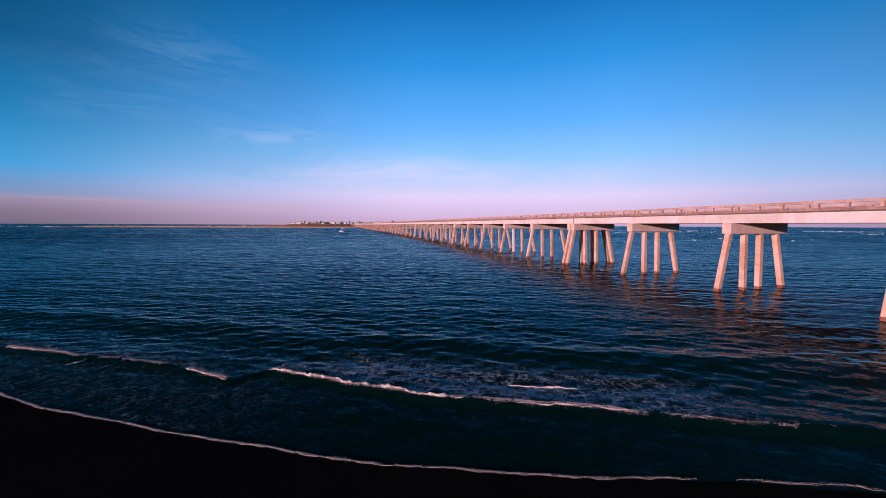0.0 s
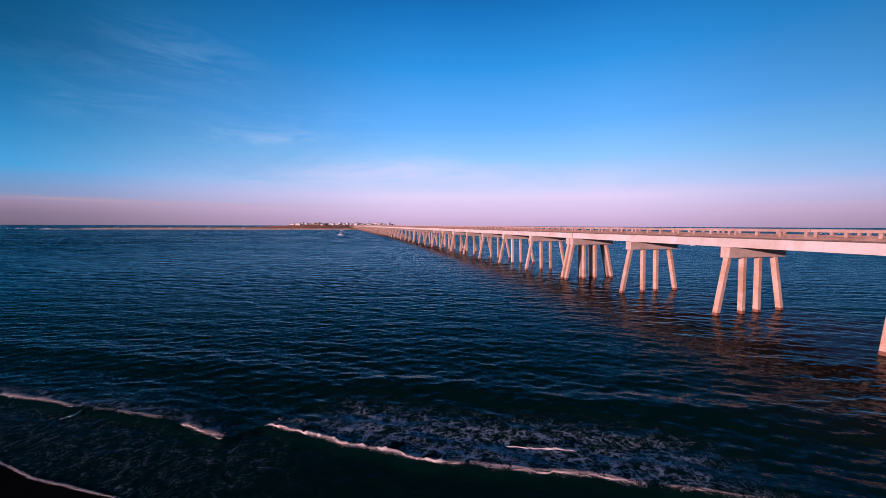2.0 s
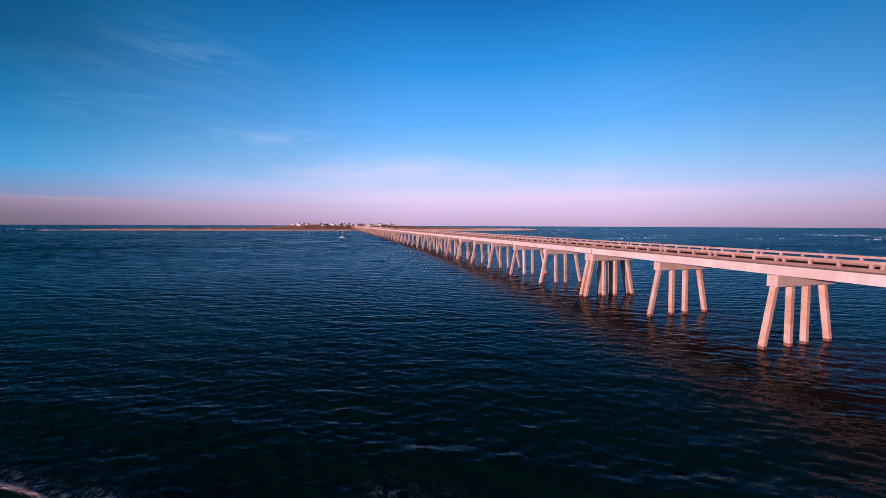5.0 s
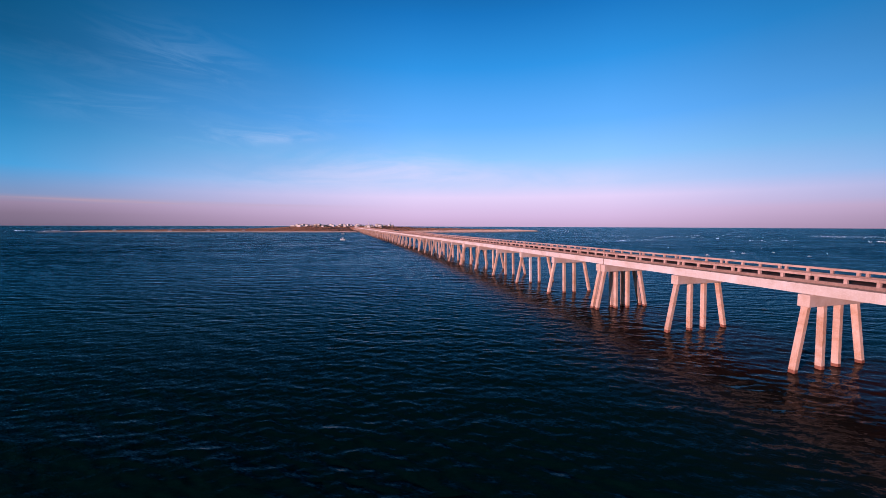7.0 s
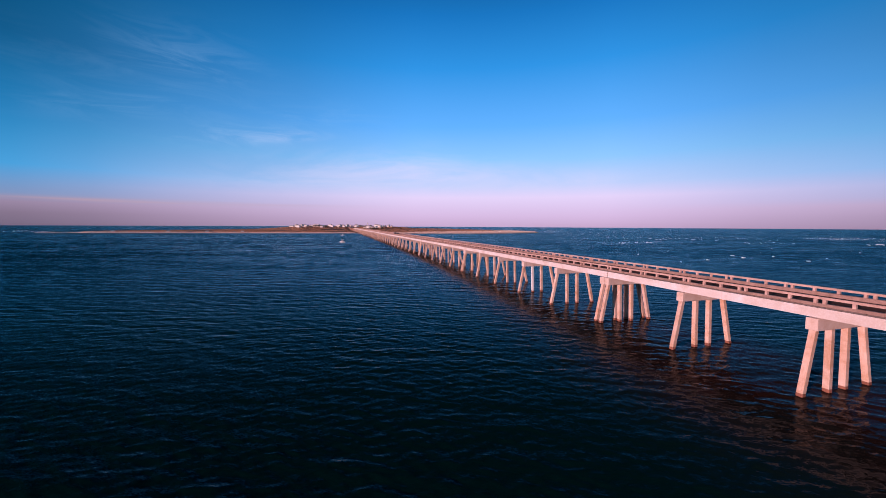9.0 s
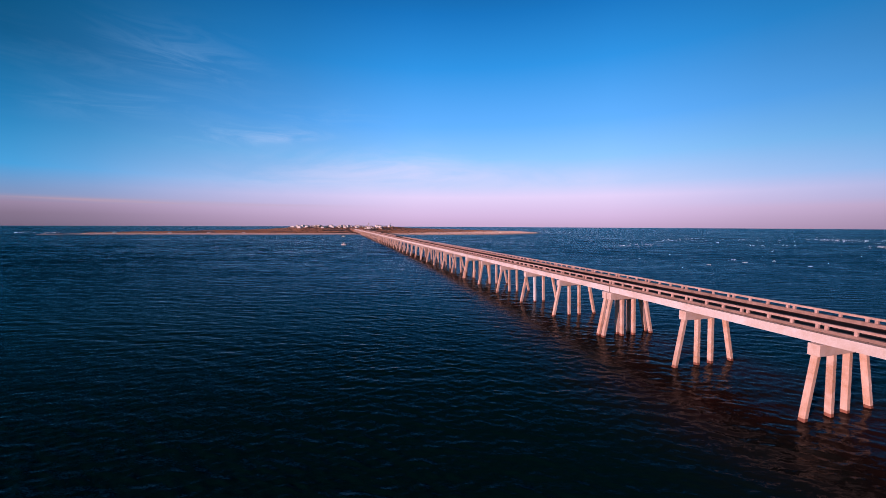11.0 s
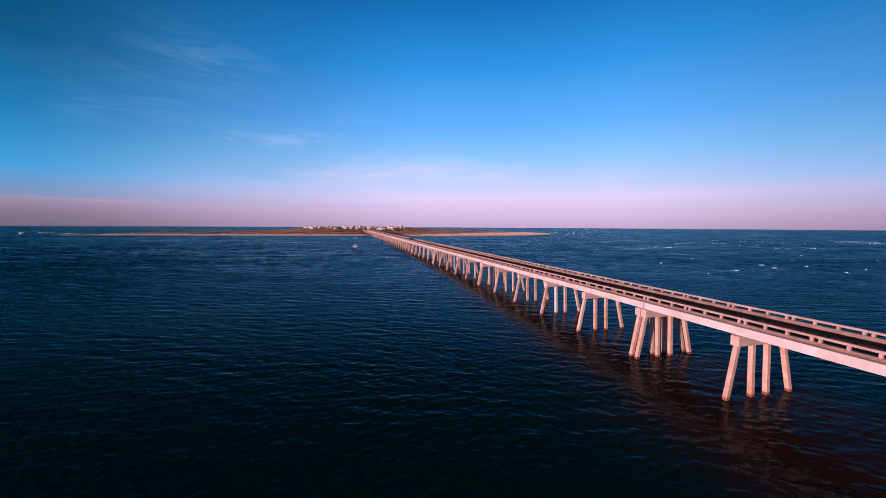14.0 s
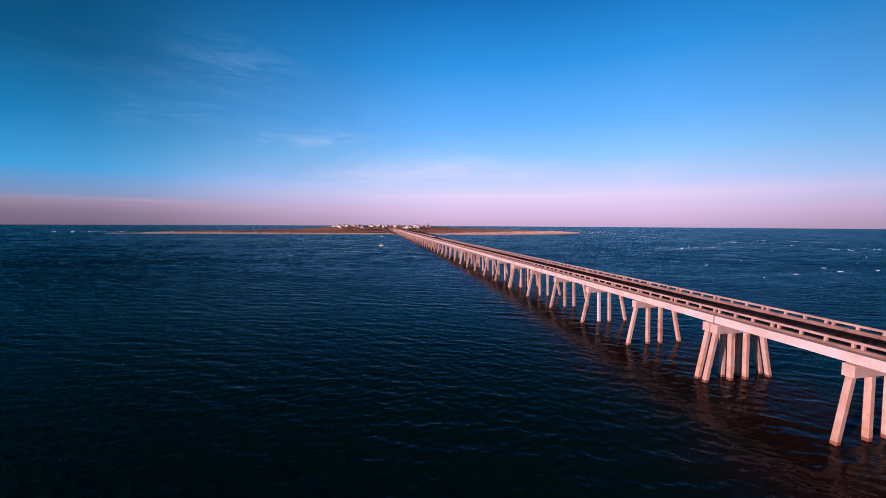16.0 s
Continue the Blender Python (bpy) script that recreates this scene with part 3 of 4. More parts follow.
def make_land_material():
    m, t, b = material("island_ground")
    geo = t.nodes.new("ShaderNodeNewGeometry")
    pos = geo.outputs["Position"]
    n1 = node(t, "ShaderNodeTexNoise", Scale=0.014, Detail=6.0, Roughness=0.62)
    t.links.new(pos, n1.inputs["Vector"])
    grass = ramp(t, n1.outputs["Fac"], [(0.34, (0.19, 0.105, 0.07)), (0.47, (0.26, 0.145, 0.10)), (0.60, (0.31, 0.185, 0.135)), (0.74, (0.45, 0.33, 0.28))])
    n2 = node(t, "ShaderNodeTexNoise", Scale=0.07, Detail=5.0, Roughness=0.7)
    t.links.new(pos, n2.inputs["Vector"])
    grass = mix_col(t, ramp(t, n2.outputs["Fac"], [(0.48, (0, 0, 0)), (0.66, (0.6, 0.6, 0.6))]), grass, (0.12, 0.075, 0.045))
    n3 = node(t, "ShaderNodeTexNoise", Scale=0.5, Detail=4.0)
    t.links.new(pos, n3.inputs["Vector"])
    sand = ramp(t, n3.outputs["Fac"], [(0.3, (0.48, 0.38, 0.34)), (0.7, (0.62, 0.51, 0.47))])
    att = t.nodes.new("ShaderNodeAttribute")
    att.attribute_name = "sand"
    k = math_node(t, "ADD", att.outputs["Fac"], math_node(t, "MULTIPLY", math_node(t, "SUBTRACT", n2.outputs["Fac"], 0.5), 1.6))
    k = ramp(t, k, [(0.42, (0, 0, 0)), (0.58, (1, 1, 1))])
    t.links.new(mix_col(t, k, grass, sand), b.inputs["Base Color"])
    b.inputs["Roughness"].default_value = 0.95
    b.inputs["Specular IOR Level"].default_value = 0.1
    bump(t, b, n2.outputs["Fac"], 0.4, 0.8)
    return m


LAND = make_land_material()


def make_island():
    na, nw = 220, 70
    verts, sand = [], []
    for bearing in np.linspace(BEARING[0], BEARING[-1], na):
        wig = 6 * math.sin(bearing * 2.1) + 4 * math.sin(bearing * 5.3 + 1)
        front, back = np.interp(bearing, BEARING, FRONT), np.interp(bearing, BEARING, BACK)
        for w in np.linspace(0, 1, nw) ** 1.7:
            d = front + wig + (back - front) * w
            x, y = land_point(bearing, d)
            z = land_height(bearing, d - wig * (1 - w), x, y)
            if w in (0.0, 1.0):
                z = -1.5
            verts.append((x, y, z))
            e = d - front - wig
            spit = float(soft(14, 23, bearing)) * 0.95
            sand.append(max(1.3 * float(soft(16, 8, e)), spit, 0.25 + 0.35 * float(soft(8, 16, bearing))))
    f = [(i * nw + j, i * nw + j + 1, (i + 1) * nw + j + 1, (i + 1) * nw + j) for i in range(na - 1) for j in range(nw - 1)]
    f = [tuple(reversed(q)) for q in f]
    me = mesh_from("island", verts, f, LAND, True)
    at = me.attributes.new("sand", "FLOAT", "POINT")
    at.data.foreach_set("value", np.array(sand, np.float32))
    ob = new("island", me)
    tagged(ob, "low brown grassy island with a pale sandy shore", "island", kind="structure")


make_island()

# scrub on the island: many small clumps
SCRUB = rough_surface("dark_scrub", (0.05, 0.045, 0.02), (0.03, 0.03, 0.014), (0.08, 0.065, 0.03), grain=1.0, stain=0.1, rough=0.95, relief=0.3, streak=False)


def make_scrub():
    rng = random.Random(11)
    verts, faces = [], []
    for _ in range(170):
        bearing = rng.uniform(-9, 24)
        front, back = np.interp(bearing, BEARING, FRONT), np.interp(bearing, BEARING, BACK)
        d = front + 30 + (min(back, 1700) - front - 60) * rng.random() ** 1.2
        x, y = land_point(bearing, d)
        if abs(x) < 14 or (bearing > 17 and rng.random() < 0.6):
            continue
        z = land_height(bearing, d, x, y)
        r, h = rng.uniform(0.8, 3.2), rng.uniform(0.7, 2.0) * (1.6 if d > 1250 else 1)
        n0 = len(verts)
        for k in range(6):
            a = k * math.pi / 3 + rng.random() * 0.6
            verts.append((x + r * math.cos(a) * rng.uniform(0.7, 1.4), y + r * math.sin(a), z - 0.3))
        for k in range(6):
            a = k * math.pi / 3 + rng.random() * 0.6
            verts.append((x + 0.7 * r * math.cos(a), y + 0.7 * r * math.sin(a), z + h * rng.uniform(0.5, 0.9)))
        verts.append((x, y, z + h))
        for k in range(6):
            k2 = (k + 1) % 6
            faces.append((n0 + k, n0 + k2, n0 + 6 + k2, n0 + 6 + k))
            faces.append((n0 + 6 + k, n0 + 6 + k2, n0 + 12))
    ob = new("scrub", mesh_from("scrub", verts, faces, SCRUB))
    tagged(ob, "dark low scrub clumps scattered over the island", "scrub", kind="stuff")


make_scrub()
DUNE_GRASS = rough_surface("dry_dune_grass", (0.42, 0.22, 0.135), (0.31, 0.155, 0.09), (0.48, 0.28, 0.19), grain=0.6, stain=0.012, rough=0.95, relief=0.2, streak=False)


def make_dune_grass():
    rng = random.Random(31)
    verts, faces = [], []
    for _ in range(16000):
        bearing = rng.uniform(-28, 27)
        front, back = np.interp(bearing, BEARING, FRONT), np.interp(bearing, BEARING, BACK)
        d = front + 16 + (min(back, 1900) - front - 40) * rng.random() ** 1.5
        x, y = land_point(bearing, d)
        if abs(x) < 15 or d > back - 12 or hash_noise(x, y, 0.011, 5.0) < -0.22 or (bearing > 11 and d < front + 28 * (bearing - 9) * rng.uniform(0.5, 1.5)):
            continue
        z = land_height(bearing, d, x, y)
        r, h = rng.uniform(2.0, 6.0), rng.uniform(0.5, 0.9)
        n0, m = len(verts), 5
        a0 = rng.random() * 6.28
        for k in range(m):
            a = a0 + k * 2 * math.pi / m
            verts.append((x + r * math.cos(a), y + 0.6 * r * math.sin(a), z - 0.2))
        for k in range(m):
            a = a0 + k * 2 * math.pi / m
            verts.append((x + 0.8 * r * math.cos(a), y + 0.45 * r * math.sin(a), z + h * rng.uniform(0.5, 1.0)))
        for k in range(m):
            k2 = (k + 1) % m
            faces.append((n0 + k, n0 + k2, n0 + m + k2, n0 + m + k))
        faces.append(tuple(range(n0 + m, n0 + 2 * m)))
    ob = new("dune_grass", mesh_from("dune_grass", verts, faces, DUNE_GRASS))
    tagged(ob, "dry brown dune grass covering the island", "grass", kind="stuff")


make_dune_grass()


def make_sand_ridges():
    """Wind-blown ridges of pale sand along the shore and on the spit."""
    rng = random.Random(41)
    verts, faces = [], []
    for i in range(7600):
        spit = i < 4600
        bearing = rng.uniform(11, 30.3) if spit else rng.uniform(-28.5, 30)
        front, back = np.interp(bearing, BEARING, FRONT), np.interp(bearing, BEARING, BACK)
        d = front + (12 + (back - front - 24) * rng.random() ** 1.4 if spit else rng.uniform(7, 16))
        x, y = land_point(bearing, d)
        if (not spit and abs(x) < 14) or d > back - 8 or (spit and d > front + 16 * (bearing - 8) * rng.uniform(0.5, 1.3)):
            continue
        z = land_height(bearing, d, x, y)
        r, h = rng.uniform(2.0, 7.0), rng.uniform(0.5, 1.2) * (1.5 if spit else 1.0)
        c, sn = math.cos(radians(-36)), math.sin(radians(-36))
        n0 = len(verts)
        for k in range(7):
            u = k / 6 * 2 - 1
            e = (1 - u * u)
            for q, oy in enumerate((-1.3, 0.0, 1.6)):
                px, py = u * r, oy * (0.4 + e) + 0.5 * math.sin(u * 3 + i)
                verts.append((x + px * c - py * sn, y + px * sn + py * c, z + (h * e if q == 1 else -0.3)))
        for k in range(6):
            for q in range(2):
                b = n0 + k * 3 + q
                faces.append((b, b + 3, b + 4, b + 1))
    ob = new("sand_ridges", mesh_from("sand_ridges", verts, faces, FAR_SAND))
    tagged(ob, "pale wind-blown sand ridges on the island shore", "sand", kind="stuff")


make_sand_ridges()

# the road runs on from the bridge over a low bank
def make_causeway():
    verts, faces = [], []
    ys = np.linspace(FAR_END - 14, 1350, 50)
    for y in ys:
        top = float(np.interp(y, (FAR_END, 1050, 1150, 1350), (Z_DECK + 0.04, 7.9, 7.8, 9.5)))
        foot = float(np.interp(y, (FAR_END, 1050), (6.5, 10)))
        for x, z in ((-foot, -1.0), (-4.9, top), (4.9, top), (foot, -1.0)):
            verts.append((CX + x, y, z))
    for i in range(len(ys) - 1):
        for j in range(3):
            faces.append((i * 4 + j, i * 4 + j + 1, i * 4 + j + 5, i * 4 + j + 4))
    faces.append((3, 2, 1, 0))
    bank = new("embankment", mesh_from("embankment", verts, faces, LAND))
    tagged(bank, "low grassy bank that carries the road off the bridge", "embankment", kind="structure")
    v, f = [], []
    for y in ys[1:]:
        top = float(np.interp(y, (FAR_END, 1050, 1150, 1350), (Z_DECK + 0.04, 7.9, 7.8, 9.5))) + 0.03
        v += [(CX - 4.4, y, top), (CX + 4.4, y, top)]
    f = [(2 * i, 2 * i + 1, 2 * i + 3, 2 * i + 2) for i in range(len(ys) - 2)]
    road = new("road", mesh_from("road", v, f, FAR_SAND))
    tagged(road, "pale shell road leaving the bridge across the island", "road", kind="structure")


make_causeway()

# ---------------------------------------------------------------- houses of the far town
def paint(name, col, rough=0.6):
    return rough_surface(name, col, tuple(c * 0.86 for c in col), tuple(min(0.9, c * 1.08) for c in col), grain=1.2, stain=0.15, rough=rough, relief=0.01, per_object=0.06)


WALLS = [paint("white_siding", (0.82, 0.81, 0.80)), paint("cream_siding", (0.60, 0.55, 0.47)), paint("grey_siding", (0.36, 0.37, 0.39)), paint("tan_siding", (0.42, 0.33, 0.25))]
ROOFS = [paint("grey_shingle", (0.17, 0.16, 0.16), 0.9), paint("brown_shingle", (0.15, 0.10, 0.08), 0.9), paint("pale_metal_roof", (0.50, 0.49, 0.48), 0.4)]
TIMBER = paint("weathered_timber", (0.24, 0.18, 0.13), 0.9)


def make_glass():
    m, t, b = material("dark_window_glass")
    b.inputs["Base Color"].default_value = (0.02, 0.025, 0.03, 1)
    b.inputs["Roughness"].default_value = 0.08
    return m


GLASS = make_glass()


def make_house(w, d, floors, wall, roof, stilts=True, flat=False):
    """A beach house on stilts, with a hipped roof, a front deck and rows of windows."""
    house = new("beach_house")
    base = 2.6 if stilts else 0.0
    top = base + 3.0 * floors
    hold("wall", box_mesh("wall", wall, -w / 2, w / 2, -d / 2, d / 2, base, top), house)
    if stilts:
        post = box_mesh("stilt", TIMBER, -0.18, 0.18, -0.18, 0.18, -1.5, base)
        n = max(3, int(w / 4))
        for i in range(n):
            for y in (-d / 2 + 0.3, d / 2 - 0.3):
                hold("stilt", post, house, (-w / 2 + 0.3 + i * (w - 0.6) / (n - 1), y, 0))
        hold("front_deck", box_mesh("front_deck", TIMBER, -w / 2, w / 2, -d / 2 - 2.2, -d / 2 - 0.003, base - 0.25, base), house)
    if flat:
        hold("roof", box_mesh("roof", roof, -w / 2 - 0.3, w / 2 + 0.3, -d / 2 - 0.3, d / 2 + 0.3, top + 0.002, top + 0.7), house)
    else:
        e, k, h = 0.7, min(w, d) * 0.42, min(w, d) * 0.30
        v = [(-w / 2 - e, -d / 2 - e, top), (w / 2 + e, -d / 2 - e, top), (w / 2 + e, d / 2 + e, top), (-w / 2 - e, d / 2 + e, top)]
        v += [(x, y, z + 0.25) for x, y, z in v]
        v += [(-w / 2 + k, 0, top + h), (w / 2 - k, 0, top + h)]
        f = [(3, 2, 1, 0), (0, 1, 5, 4), (1, 2, 6, 5), (2, 3, 7, 6), (3, 0, 4, 7), (4, 5, 9, 8), (5, 6, 9), (6, 7, 8, 9), (7, 4, 8)]
        hold("roof", mesh_from("roof", v, f, roof), house)
    pane = box_mesh("window", GLASS, -0.45, 0.45, -0.04, 0.04, 0, 1.1)
    n = max(2, int(w / 3.2))
    for k in range(floors):
        for i in range(n):
            hold("window", pane, house, (-w / 2 + (i + 0.5) * w / n, -d / 2 - 0.03, base + 3.0 * k + 0.9))
    return house


HOUSE_KINDS = []
for k, (w, d, fl, wa, ro, st, fla, lab) in enumerate((
        (9, 8, 1, 0, 2, True, False, "white beach house on stilts with pale metal roof"),
        (8, 7, 1, 1, 1, True, False, "cream beach house on stilts with brown roof"),
        (11, 8, 2, 0, 2, True, False, "two-storey white beach house on stilts with pale metal roof"),
        (9, 8, 1, 3, 0, True, False, "small tan beach house on stilts with grey roof"),
        (17, 10, 2, 0, 2, False, True, "long white two-storey apartment block with flat roof"))):
    HOUSE_KINDS.append([make_house(w, d, fl, WALLS[wa], ROOFS[ro], st, fla), lab, False])


def place_house(kind, bearing, dist, turn):
    x, y = land_point(bearing, dist)
    z = land_height(bearing, dist, x, y)
    m = pose(x, y, z, 0, 0, turn)
    ob, lab, used = HOUSE_KINDS[kind]
    if used:
        copy_thing(ob, m)
    else:
        ob.matrix_basis = m
        HOUSE_KINDS[kind][2] = True
        tagged(ob, lab, "house" if kind < 4 else "apartment block", "houses of the far town")


rng = random.Random(5)
for bearing, dist, turn in ((-4.35, 1440, -34), (-1.75, 1400, -38), (-0.65, 1380, -30), (-3.1, 1450, -36)):
    place_house(4, bearing, dist, turn)
for i in range(78):
    r = rng.random()
    bearing = rng.uniform(-6.6, 0.8) if r < 0.5 else rng.uniform(0.8, 8.6)
    place_house(rng.choice((0, 0, 1, 2, 3)), bearing, rng.uniform(1150, 1800), rng.uniform(-65, -20))


def make_water_tower(bearing, dist):
    x, y = land_point(bearing, dist)
    tower = new("water_tower")
    tower.location = (x, y, land_height(bearing, dist, x, y))
    bm = bmesh.new()
    bmesh.ops.create_uvsphere(bm, u_segments=16, v_segments=10, radius=2.8, matrix=Matrix.Translation((0, 0, 16)) @ Matrix.Diagonal((1, 1, 0.75, 1)))
    part("tank", bm, WALLS[0], tower)
    part("stem", tube(bmesh.new(), (0, 0, -1), (0, 0, 14.2), 0.8, 12), WALLS[0], tower)
    tagged(tower, "pale water tower with rounded tank above the houses", "water tower")


make_water_tower(4.6, 1620)


def make_mast(bearing, dist, h):
    x, y = land_point(bearing, dist)
    mast = new("radio_mast")
    mast.location = (x, y, land_height(bearing, dist, x, y))
    bm = tube(bmesh.new(), (0, 0, -1), (0, 0, h), 0.6, 6)
    part("pole", bm, STEEL, mast)
    part("crossarm", tube(bmesh.new(), (-1.6, 0, h - 3), (1.6, 0, h - 3), 0.3, 6), STEEL, mast)
    tagged(mast, "thin dark mast standing among the far houses", "mast")


make_mast(8.0, 1600, 20)


# ---------------------------------------------------------------- vehicles and boats
def car_paint(name, col):
    m, t, b = material(name)
    n = node(t, "ShaderNodeTexNoise", Scale=3.0, Detail=3.0)
    geo = t.nodes.new("ShaderNodeNewGeometry")
    t.links.new(geo.outputs["Position"], n.inputs["Vector"])
    t.links.new(mix_col(t, math_node(t, "MULTIPLY", n.outputs["Fac"], 0.3), col, (0.2, 0.17, 0.14)), b.inputs["Base Color"])
    b.inputs["Roughness"].default_value = 0.35
    return m


RUBBER = car_paint("tyre_rubber", (0.02, 0.02, 0.02))


def make_vehicle(name, col, length, height, cab0, cab1, label):
    """A car that faces +y: lower body, cabin with glass, four wheels."""
    car = new(name)
    mat = car_paint(name + "_paint", col)
    h = length / 2
    part("body", box(bmesh.new(), -0.9, 0.9, -h, h, 0.35, 0.95, bevel=0.12), mat, car)
    bm = bmesh.new()
    w0, w1 = 0.86, 0.68
    v = [bm.verts.new(p) for p in ((-w0, cab0, 0.94), (w0, cab0, 0.94), (w0, cab1, 0.94), (-w0, cab1, 0.94),
                                   (-w1, cab0 + 0.25, height), (w1, cab0 + 0.25, height), (w1, cab1 - 0.55, height), (-w1, cab1 - 0.55, height))]
    for q in ((0, 3, 2, 1), (4, 5, 6, 7), (0, 1, 5, 4), (1, 2, 6, 5), (2, 3, 7, 6), (3, 0, 4, 7)):
        bm.faces.new([v[i] for i in q])
    cab = part("cabin", bm, mat, car)
    part("windscreen", box(bmesh.new(), -0.66, 0.66, cab1 - 0.42, cab1 - 0.30, 1.02, height - 0.12), GLASS, cab)
    part("rear_window", box(bmesh.new(), -0.66, 0.66, cab0 + 0.02, cab0 + 0.14, 1.05, height - 0.15), GLASS, cab)
    wheel = mesh_of("wheel", tube(bmesh.new(), (-0.11, 0, 0), (0.11, 0, 0), 0.36, 14), RUBBER)
    for x in (-0.82, 0.82):
        for y in (-h * 0.62, h * 0.62):
            hold("wheel", wheel, car, (x, y, 0.36))
    tagged(car, label, "car")
    return car


suv = make_vehicle("sport_utility_car", (0.02, 0.02, 0.025), 4.8, 1.8, -2.2, 1.0, "black sport utility car on the bridge road")
suv.matrix_basis = pose(CX - 1.7, 272.0, Z_DECK + 0.05)
van = make_vehicle("dark_sedan", (0.05, 0.05, 0.06), 4.6, 1.45, -1.7, 1.2, "dark grey saloon car on the bridge road")
van.matrix_basis = pose(CX + 1.7, 281.0, Z_DECK + 0.05)

shore_kinds = [make_vehicle("pickup_truck", (0.06, 0.06, 0.07), 5.4, 1.85, -0.8, 1.4, "dark pickup truck parked on the island shore"),
               make_vehicle("camper_van", (0.72, 0.70, 0.68), 6.2, 2.7, -2.9, 2.4, "white camper van parked on the island shore")]
used = [False, False]
for kind, bearing, off in ((0, 15.6, 22), (0, 16.8, 20), (0, 19.9, 24), (0, 20.5, 20), (0, 22.4, 26), (0, 24.6, 22), (1, 25.0, 30), (0, 13.0, 24), (1, -12.5, 20),
                           (1, -25.9, 22), (0, -23.2, 24), (0, -22.6, 22), (1, -20.7, 26), (0, -16.0, 24), (1, -16.6, 22), (0, -9.0, 24), (0, -8.5, 22), (0, -13.4, 20)):
    dist = float(np.interp(bearing, BEARING, FRONT)) + off
    x, y = land_point(bearing, dist)
    m = pose(x, y, land_height(bearing, dist, x, y) + 0.35, 0, 0, -bearing + (80 if kind == 0 else 95))
    if used[kind]:
        copy_thing(shore_kinds[kind], m)
    else:
        shore_kinds[kind].matrix_basis = m
        used[kind] = True
        tagged(shore_kinds[kind], group="vehicles on the island shore")

HULL = car_paint("white_gelcoat", (0.80, 0.80, 0.80))


def make_boat(length, label):
    boat = new("motor_boat")
    bm = bmesh.new()
    n, rows = 9, []
    for i in range(n):
        k = i / (n - 1)
        y = (k - 0.5) * length
        w = 1.15 * (1 - max(0, (k - 0.45) / 0.55) ** 2.2) + 0.02
        sheer = 0.75 + 0.45 * k * k
        rows.append([bm.verts.new(p) for p in ((-w, y, sheer), (-w * 0.8, y, 0.1), (0, y, -0.35), (w * 0.8, y, 0.1), (w, y, sheer))])
    for r0, r1 in zip(rows, rows[1:]):
        for j in range(4):
            bm.faces.new((r0[j], r0[j + 1], r1[j + 1], r1[j]))
        bm.faces.new((r0[0], r1[0], r1[4], r0[4]))
    bm.faces.new(rows[0])
    bmesh.ops.recalc_face_normals(bm, faces=bm.faces)
    part("hull", bm, HULL, boat)
    part("console", box(bmesh.new(), -0.5, 0.5, -0.5, 0.4, 0.85, 1.7, bevel=0.08), HULL, boat)
    part("canopy", box(bmesh.new(), -0.9, 0.9, -1.1, 0.9, 2.45, 2.55, bevel=0.04), HULL, boat)
    for x in (-0.75, 0.75):
        for y in (-0.95, 0.75):
            part("canopy_post", tube(bmesh.new(), (x, y, 0.8), (x, y, 2.46), 0.04, 6), STEEL, boat)
    part("outboard_motor", box(bmesh.new(), -0.25, 0.25, -length / 2 - 0.5, -length / 2 + 0.05, 0.1, 1.25, bevel=0.1), RUBBER, boat)
    tagged(boat, label, "boat", "boats on the water")
    return boat


make_boat(4.2, "white motor boat with canopy lying on the water").matrix_basis = pose(-41.0, 322.0, 0.1, 0, 0, 78)
make_boat(5.0, "white motor boat anchored off the island shore").matrix_basis = pose(-37.0, 560.0, 0.1, 0, 0, -95)


# ---------------------------------------------------------------- foam of the surf
def ribbon(verts, faces, pts, width, height, seed):
    """A lumpy roll of foam along pts (x, y); width and height taper at both ends and break up."""
    n, k = len(pts), 9
    base = len(verts)
    for i, (x, y) in enumerate(pts):
        x2, y2 = pts[min(i + 1, n - 1)]
        x1, y1 = pts[max(i - 1, 0)]
        tx, ty = x2 - x1, y2 - y1
        ln = math.hypot(tx, ty) or 1.0
        nx, ny = -ty / ln, tx / ln
        u = i / (n - 1)
        taper = min(1.0, 9 * u, 9 * (1 - u)) ** 0.6
        lump = max(0.0, 0.45 + 1.3 * hash_noise(x, y, 1.1, seed) + 1.0 * hash_noise(x, y, 4.0, seed) + 0.5 * hash_noise(x, y, 11.0, seed))
        w = max(0.012, width * taper * lump)
        h = max(0.005, height * taper * (0.5 + 0.5 * lump))
        shift = 0.10 * hash_noise(x, y, 2.3, seed + 7) + 0.05 * hash_noise(x, y, 7.0, seed)
        for j in range(k):
            a = math.pi * j / (k - 1)
            jag = 1 + 0.45 * hash_noise(x * 6 + j * 3.1, y * 6, 1.0, seed)
            off = shift - math.cos(a) * w * 0.5 * jag
            verts.append((x + nx * off, y + ny * off, h * math.sin(a) * jag - 0.02))
    for i in range(n - 1):
        for j in range(k - 1):
            q = base + i * k + j
            faces.append((q, q + 1, q + k + 1, q + k))


def shore_xy(a, s):
    return (SHORE.x + a * ALONG.x + s * SEAWARD.x, SHORE.y + a * ALONG.y + s * SEAWARD.y)


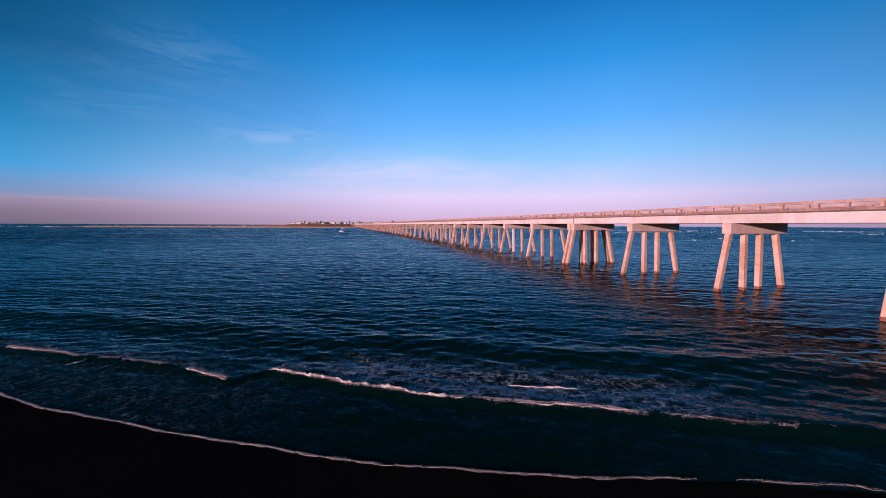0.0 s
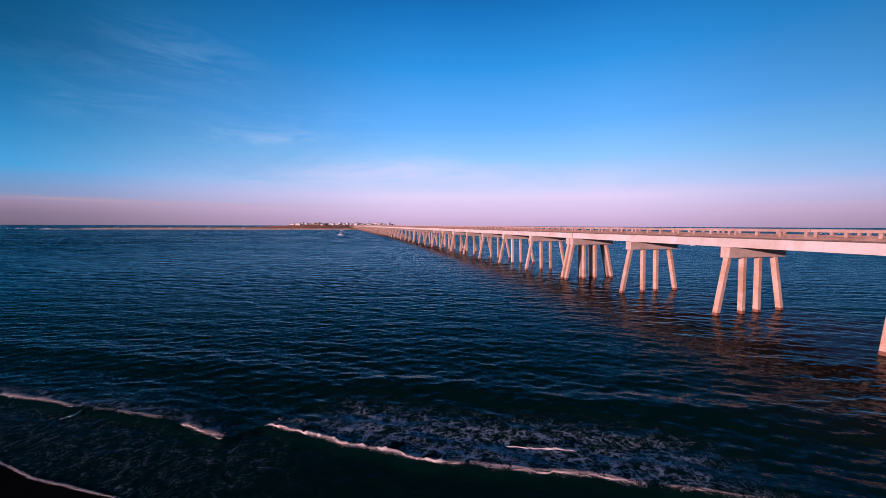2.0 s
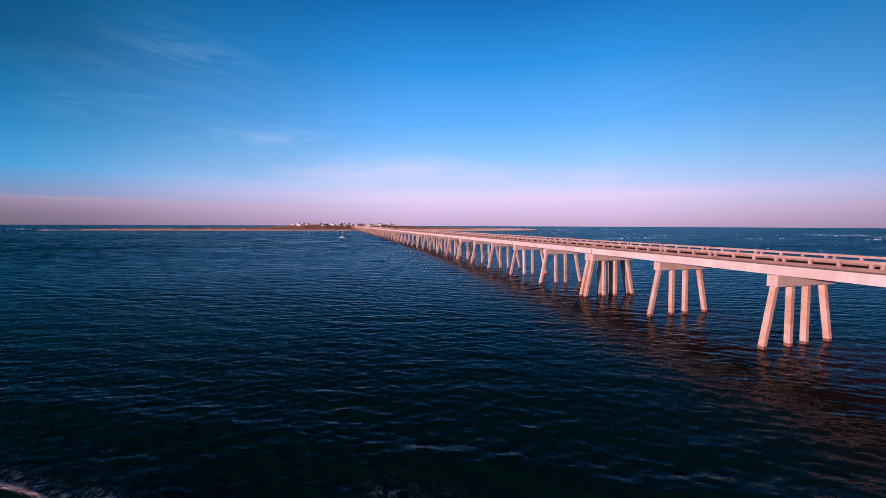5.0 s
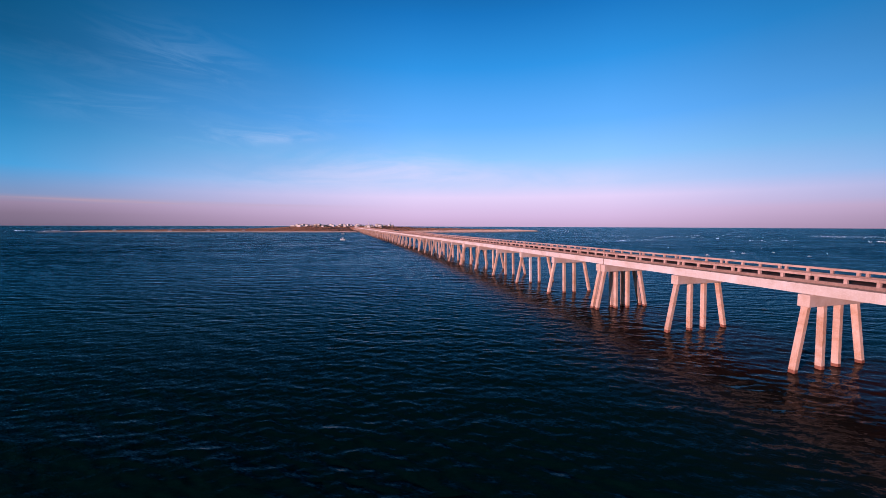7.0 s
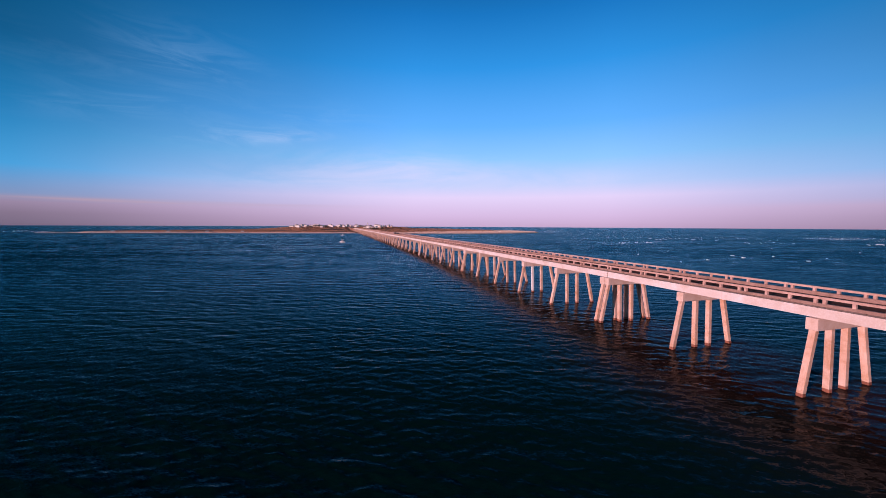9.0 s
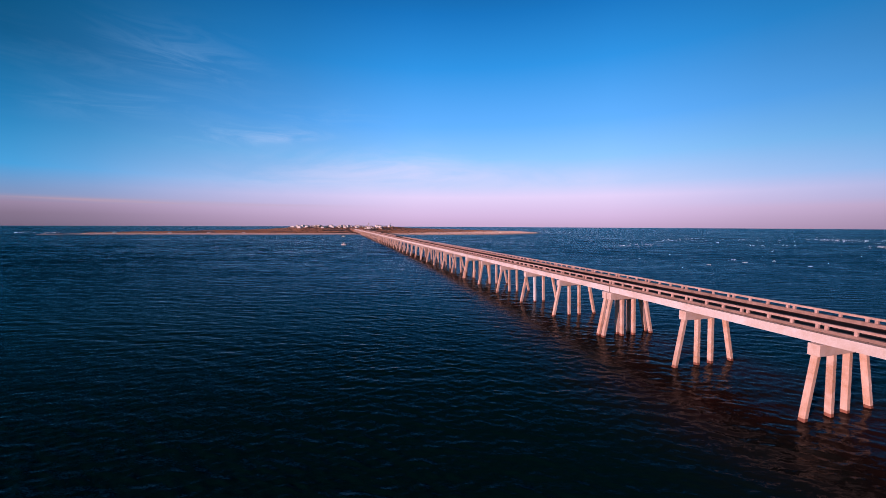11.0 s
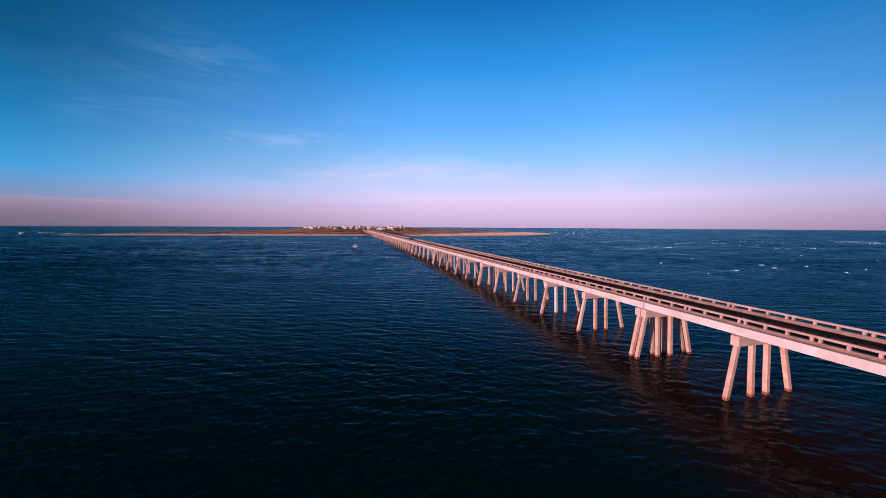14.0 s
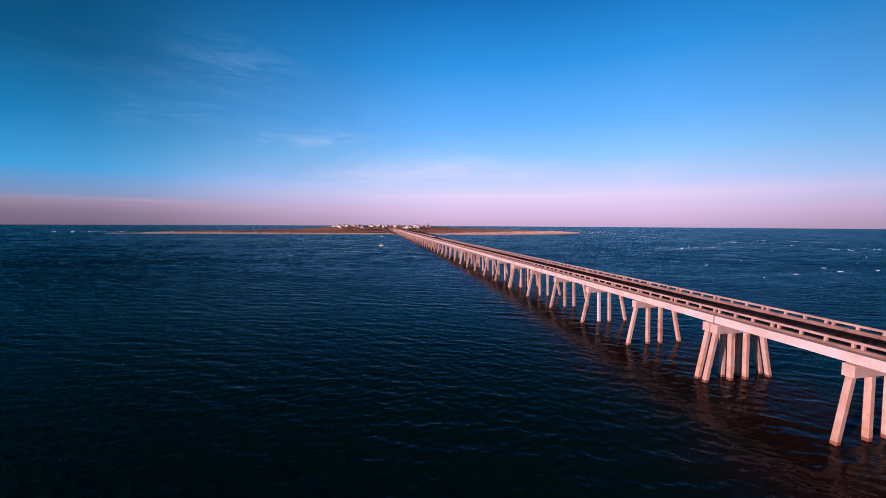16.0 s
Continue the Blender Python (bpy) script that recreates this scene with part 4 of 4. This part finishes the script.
def flecks(verts, faces, pieces, line, breaker, dz):
    """Small clots of foam strewn along a line, thickest where it breaks."""
    rng = random.Random(8 if breaker else 9)
    for q, (a0, a1, k) in enumerate(pieces):
        n = int((a1 - a0) * (1500 if breaker else 520) * k)
        for _ in range(n):
            a = rng.uniform(a0, a1)
            u = (a - a0) / (a1 - a0)
            near = min(1.0, 6 * u, 6 * (1 - u))
            dense = 0.55 + 0.9 * hash_noise(a * 3.0, q * 7.1, 0.5, 2.0) + 0.5 * hash_noise(a * 11.0, q, 0.5, 5.0)
            if rng.random() > near * dense:
                continue
            off = abs(rng.gauss(0, 0.18 * k)) if breaker else rng.gauss(0, 0.03)
            if breaker and rng.random() < 0.25:
                off = -abs(rng.gauss(0, 0.07))
            x, y = shore_xy(a, float(line(np.array(a))) + off)
            r = (0.007 + 0.026 * rng.random() ** 2) * (0.6 if breaker else 0.55)
            z = dz + (rng.uniform(0.0, 0.10) * math.exp(-(off / 0.15) ** 2) if breaker else 0.0)
            n0 = len(verts)
            t = rng.random() * 3
            for j in range(4):
                verts.append((x + r * rng.uniform(0.8, 2.2) * math.cos(t + j * 1.57), y + r * rng.uniform(0.7, 1.3) * math.sin(t + j * 1.57), z))
            verts.append((x, y, z + r * rng.uniform(0.7, 1.4)))
            for j in range(4):
                faces.append((n0 + j, n0 + (j + 1) % 4, n0 + 4))


def make_surf_foam():
    for name, pieces, line, width, height, dz, lab in (
            ("breaker_foam", ((-19.5, -13.2, 1.0), (-12.6, -8.2, 0.9), (-7.0, -4.0, 0.9), (-3.0, 6.8, 2.2), (8.2, 11.2, 0.9), (6.8, 13.5, 0.8), (13.8, 19.6, 0.9)), surf_line, 0.055, 0.08, 0.12, "white foam along a small breaking wave"),
            ("swash_foam", ((-24, -10.5, 0.9), (-11, -2, 1.1), (-2.4, 6.0, 0.9), (5.6, 13.6, 0.5), (14.6, 20, 0.2)), swash_line, 0.022, 0.015, 0.03, "thin foam line at the edge of the beach")):
        verts, faces = [], []
        for q, (a0, a1, k) in enumerate(pieces):
            aa = np.arange(a0, a1, 0.05)
            pts = [shore_xy(a, float(line(np.array(a))) + (1.5 if name == "breaker_foam" and q == 4 else 0.0)) for a in aa]
            ribbon(verts, faces, pts, width * k, height * k, 3.0 + q)
        if name == "breaker_foam":
            # a crest curls round towards the beach
            hook = [shore_xy(-13.35 + 0.55 * math.sin(u * 2.6), 4.75 - 1.25 * u) for u in np.linspace(0, 1, 40)]
            ribbon(verts, faces, hook, 0.13, 0.08, 40.0)
        verts = [(x, y, z + dz) for x, y, z in verts]
        flecks(verts, faces, pieces[:4] + pieces[5:] if name == "breaker_foam" else pieces, line, name == "breaker_foam", dz)
        ob = new(name, mesh_from(name, verts, faces, FOAM, True))
        tagged(ob, lab, "foam", kind="stuff")


make_surf_foam()


# whitecaps over the far shoal and off the island's tip
def make_whitecaps():
    rng = random.Random(21)
    verts, faces = [], []
    spots = []
    for _ in range(80):
        bearing = 43 + 34 * rng.random() ** 0.8
        mid = float(np.interp(bearing, (46, 66), (520, 770))) * rng.gauss(1.0, 0.13)
        for _ in range(int(2 + 14 * rng.random() ** 2)):
            at = land_point(bearing + rng.gauss(0, 0.9), mid * rng.gauss(1.0, 0.02))
            spots.append((*at, 0.25 + 5.0 * rng.random() ** 3, 0.05 + 0.2 * rng.random() ** 2))
    for _ in range(9):
        spots.append((*land_point(rng.uniform(44, 70), rng.uniform(170, 420)), rng.uniform(0.3, 0.8), 0.14))
    # larger crests nearer to the bridge
    for x, y, ln in ((122.7, 109.6, 1.5), (161.6, 126.2, 1.6), (152.4, 114.0, 1.8), (175.0, 115.1, 1.0), (163.2, 93.0, 1.2), (116.3, 144.9, 0.8)):
        spots += [(x, y, 0.7 * ln, 0.35), (x + 0.5 * ln, y - 0.3, 0.3 * ln, 0.2), (x - 0.4 * ln, y + 0.5, 0.2 * ln, 0.15)]
    for _ in range(60):
        spots.append((*land_point(rng.uniform(30.5, 35.5), rng.uniform(860, 1300)), 0.6 + 6.0 * rng.random() ** 2, 0.05 + 0.25 * rng.random()))
    for _ in range(14):
        spots.append((*land_point(rng.uniform(-37, -30.5), rng.uniform(1000, 1250)), rng.uniform(6, 22), 0.5))
    for q, (x, y, ln, h) in enumerate(spots):
        turn = radians(rng.gauss(-28, 22))
        n = 12
        bow = rng.uniform(-0.25, 0.25) * ln
        pts = []
        for i in range(n + 1):
            u, v = ln * (i / n - 0.5), bow * (1 - (2 * i / n - 1) ** 2) + 0.12 * math.sin(i * 1.7 + q)
            pts.append((x + math.cos(turn) * u - math.sin(turn) * v, y + math.sin(turn) * u + math.cos(turn) * v))
        ribbon(verts, faces, pts, 0.26, h * rng.uniform(0.5, 1.3), q * 1.7)
    verts = [(x, y, z + 0.1) for x, y, z in verts]
    ob = new("whitecaps", mesh_from("whitecaps", verts, faces, SPRAY, True))
    tagged(ob, "scattered white breaking crests over a shoal", "foam", kind="stuff")


make_whitecaps()
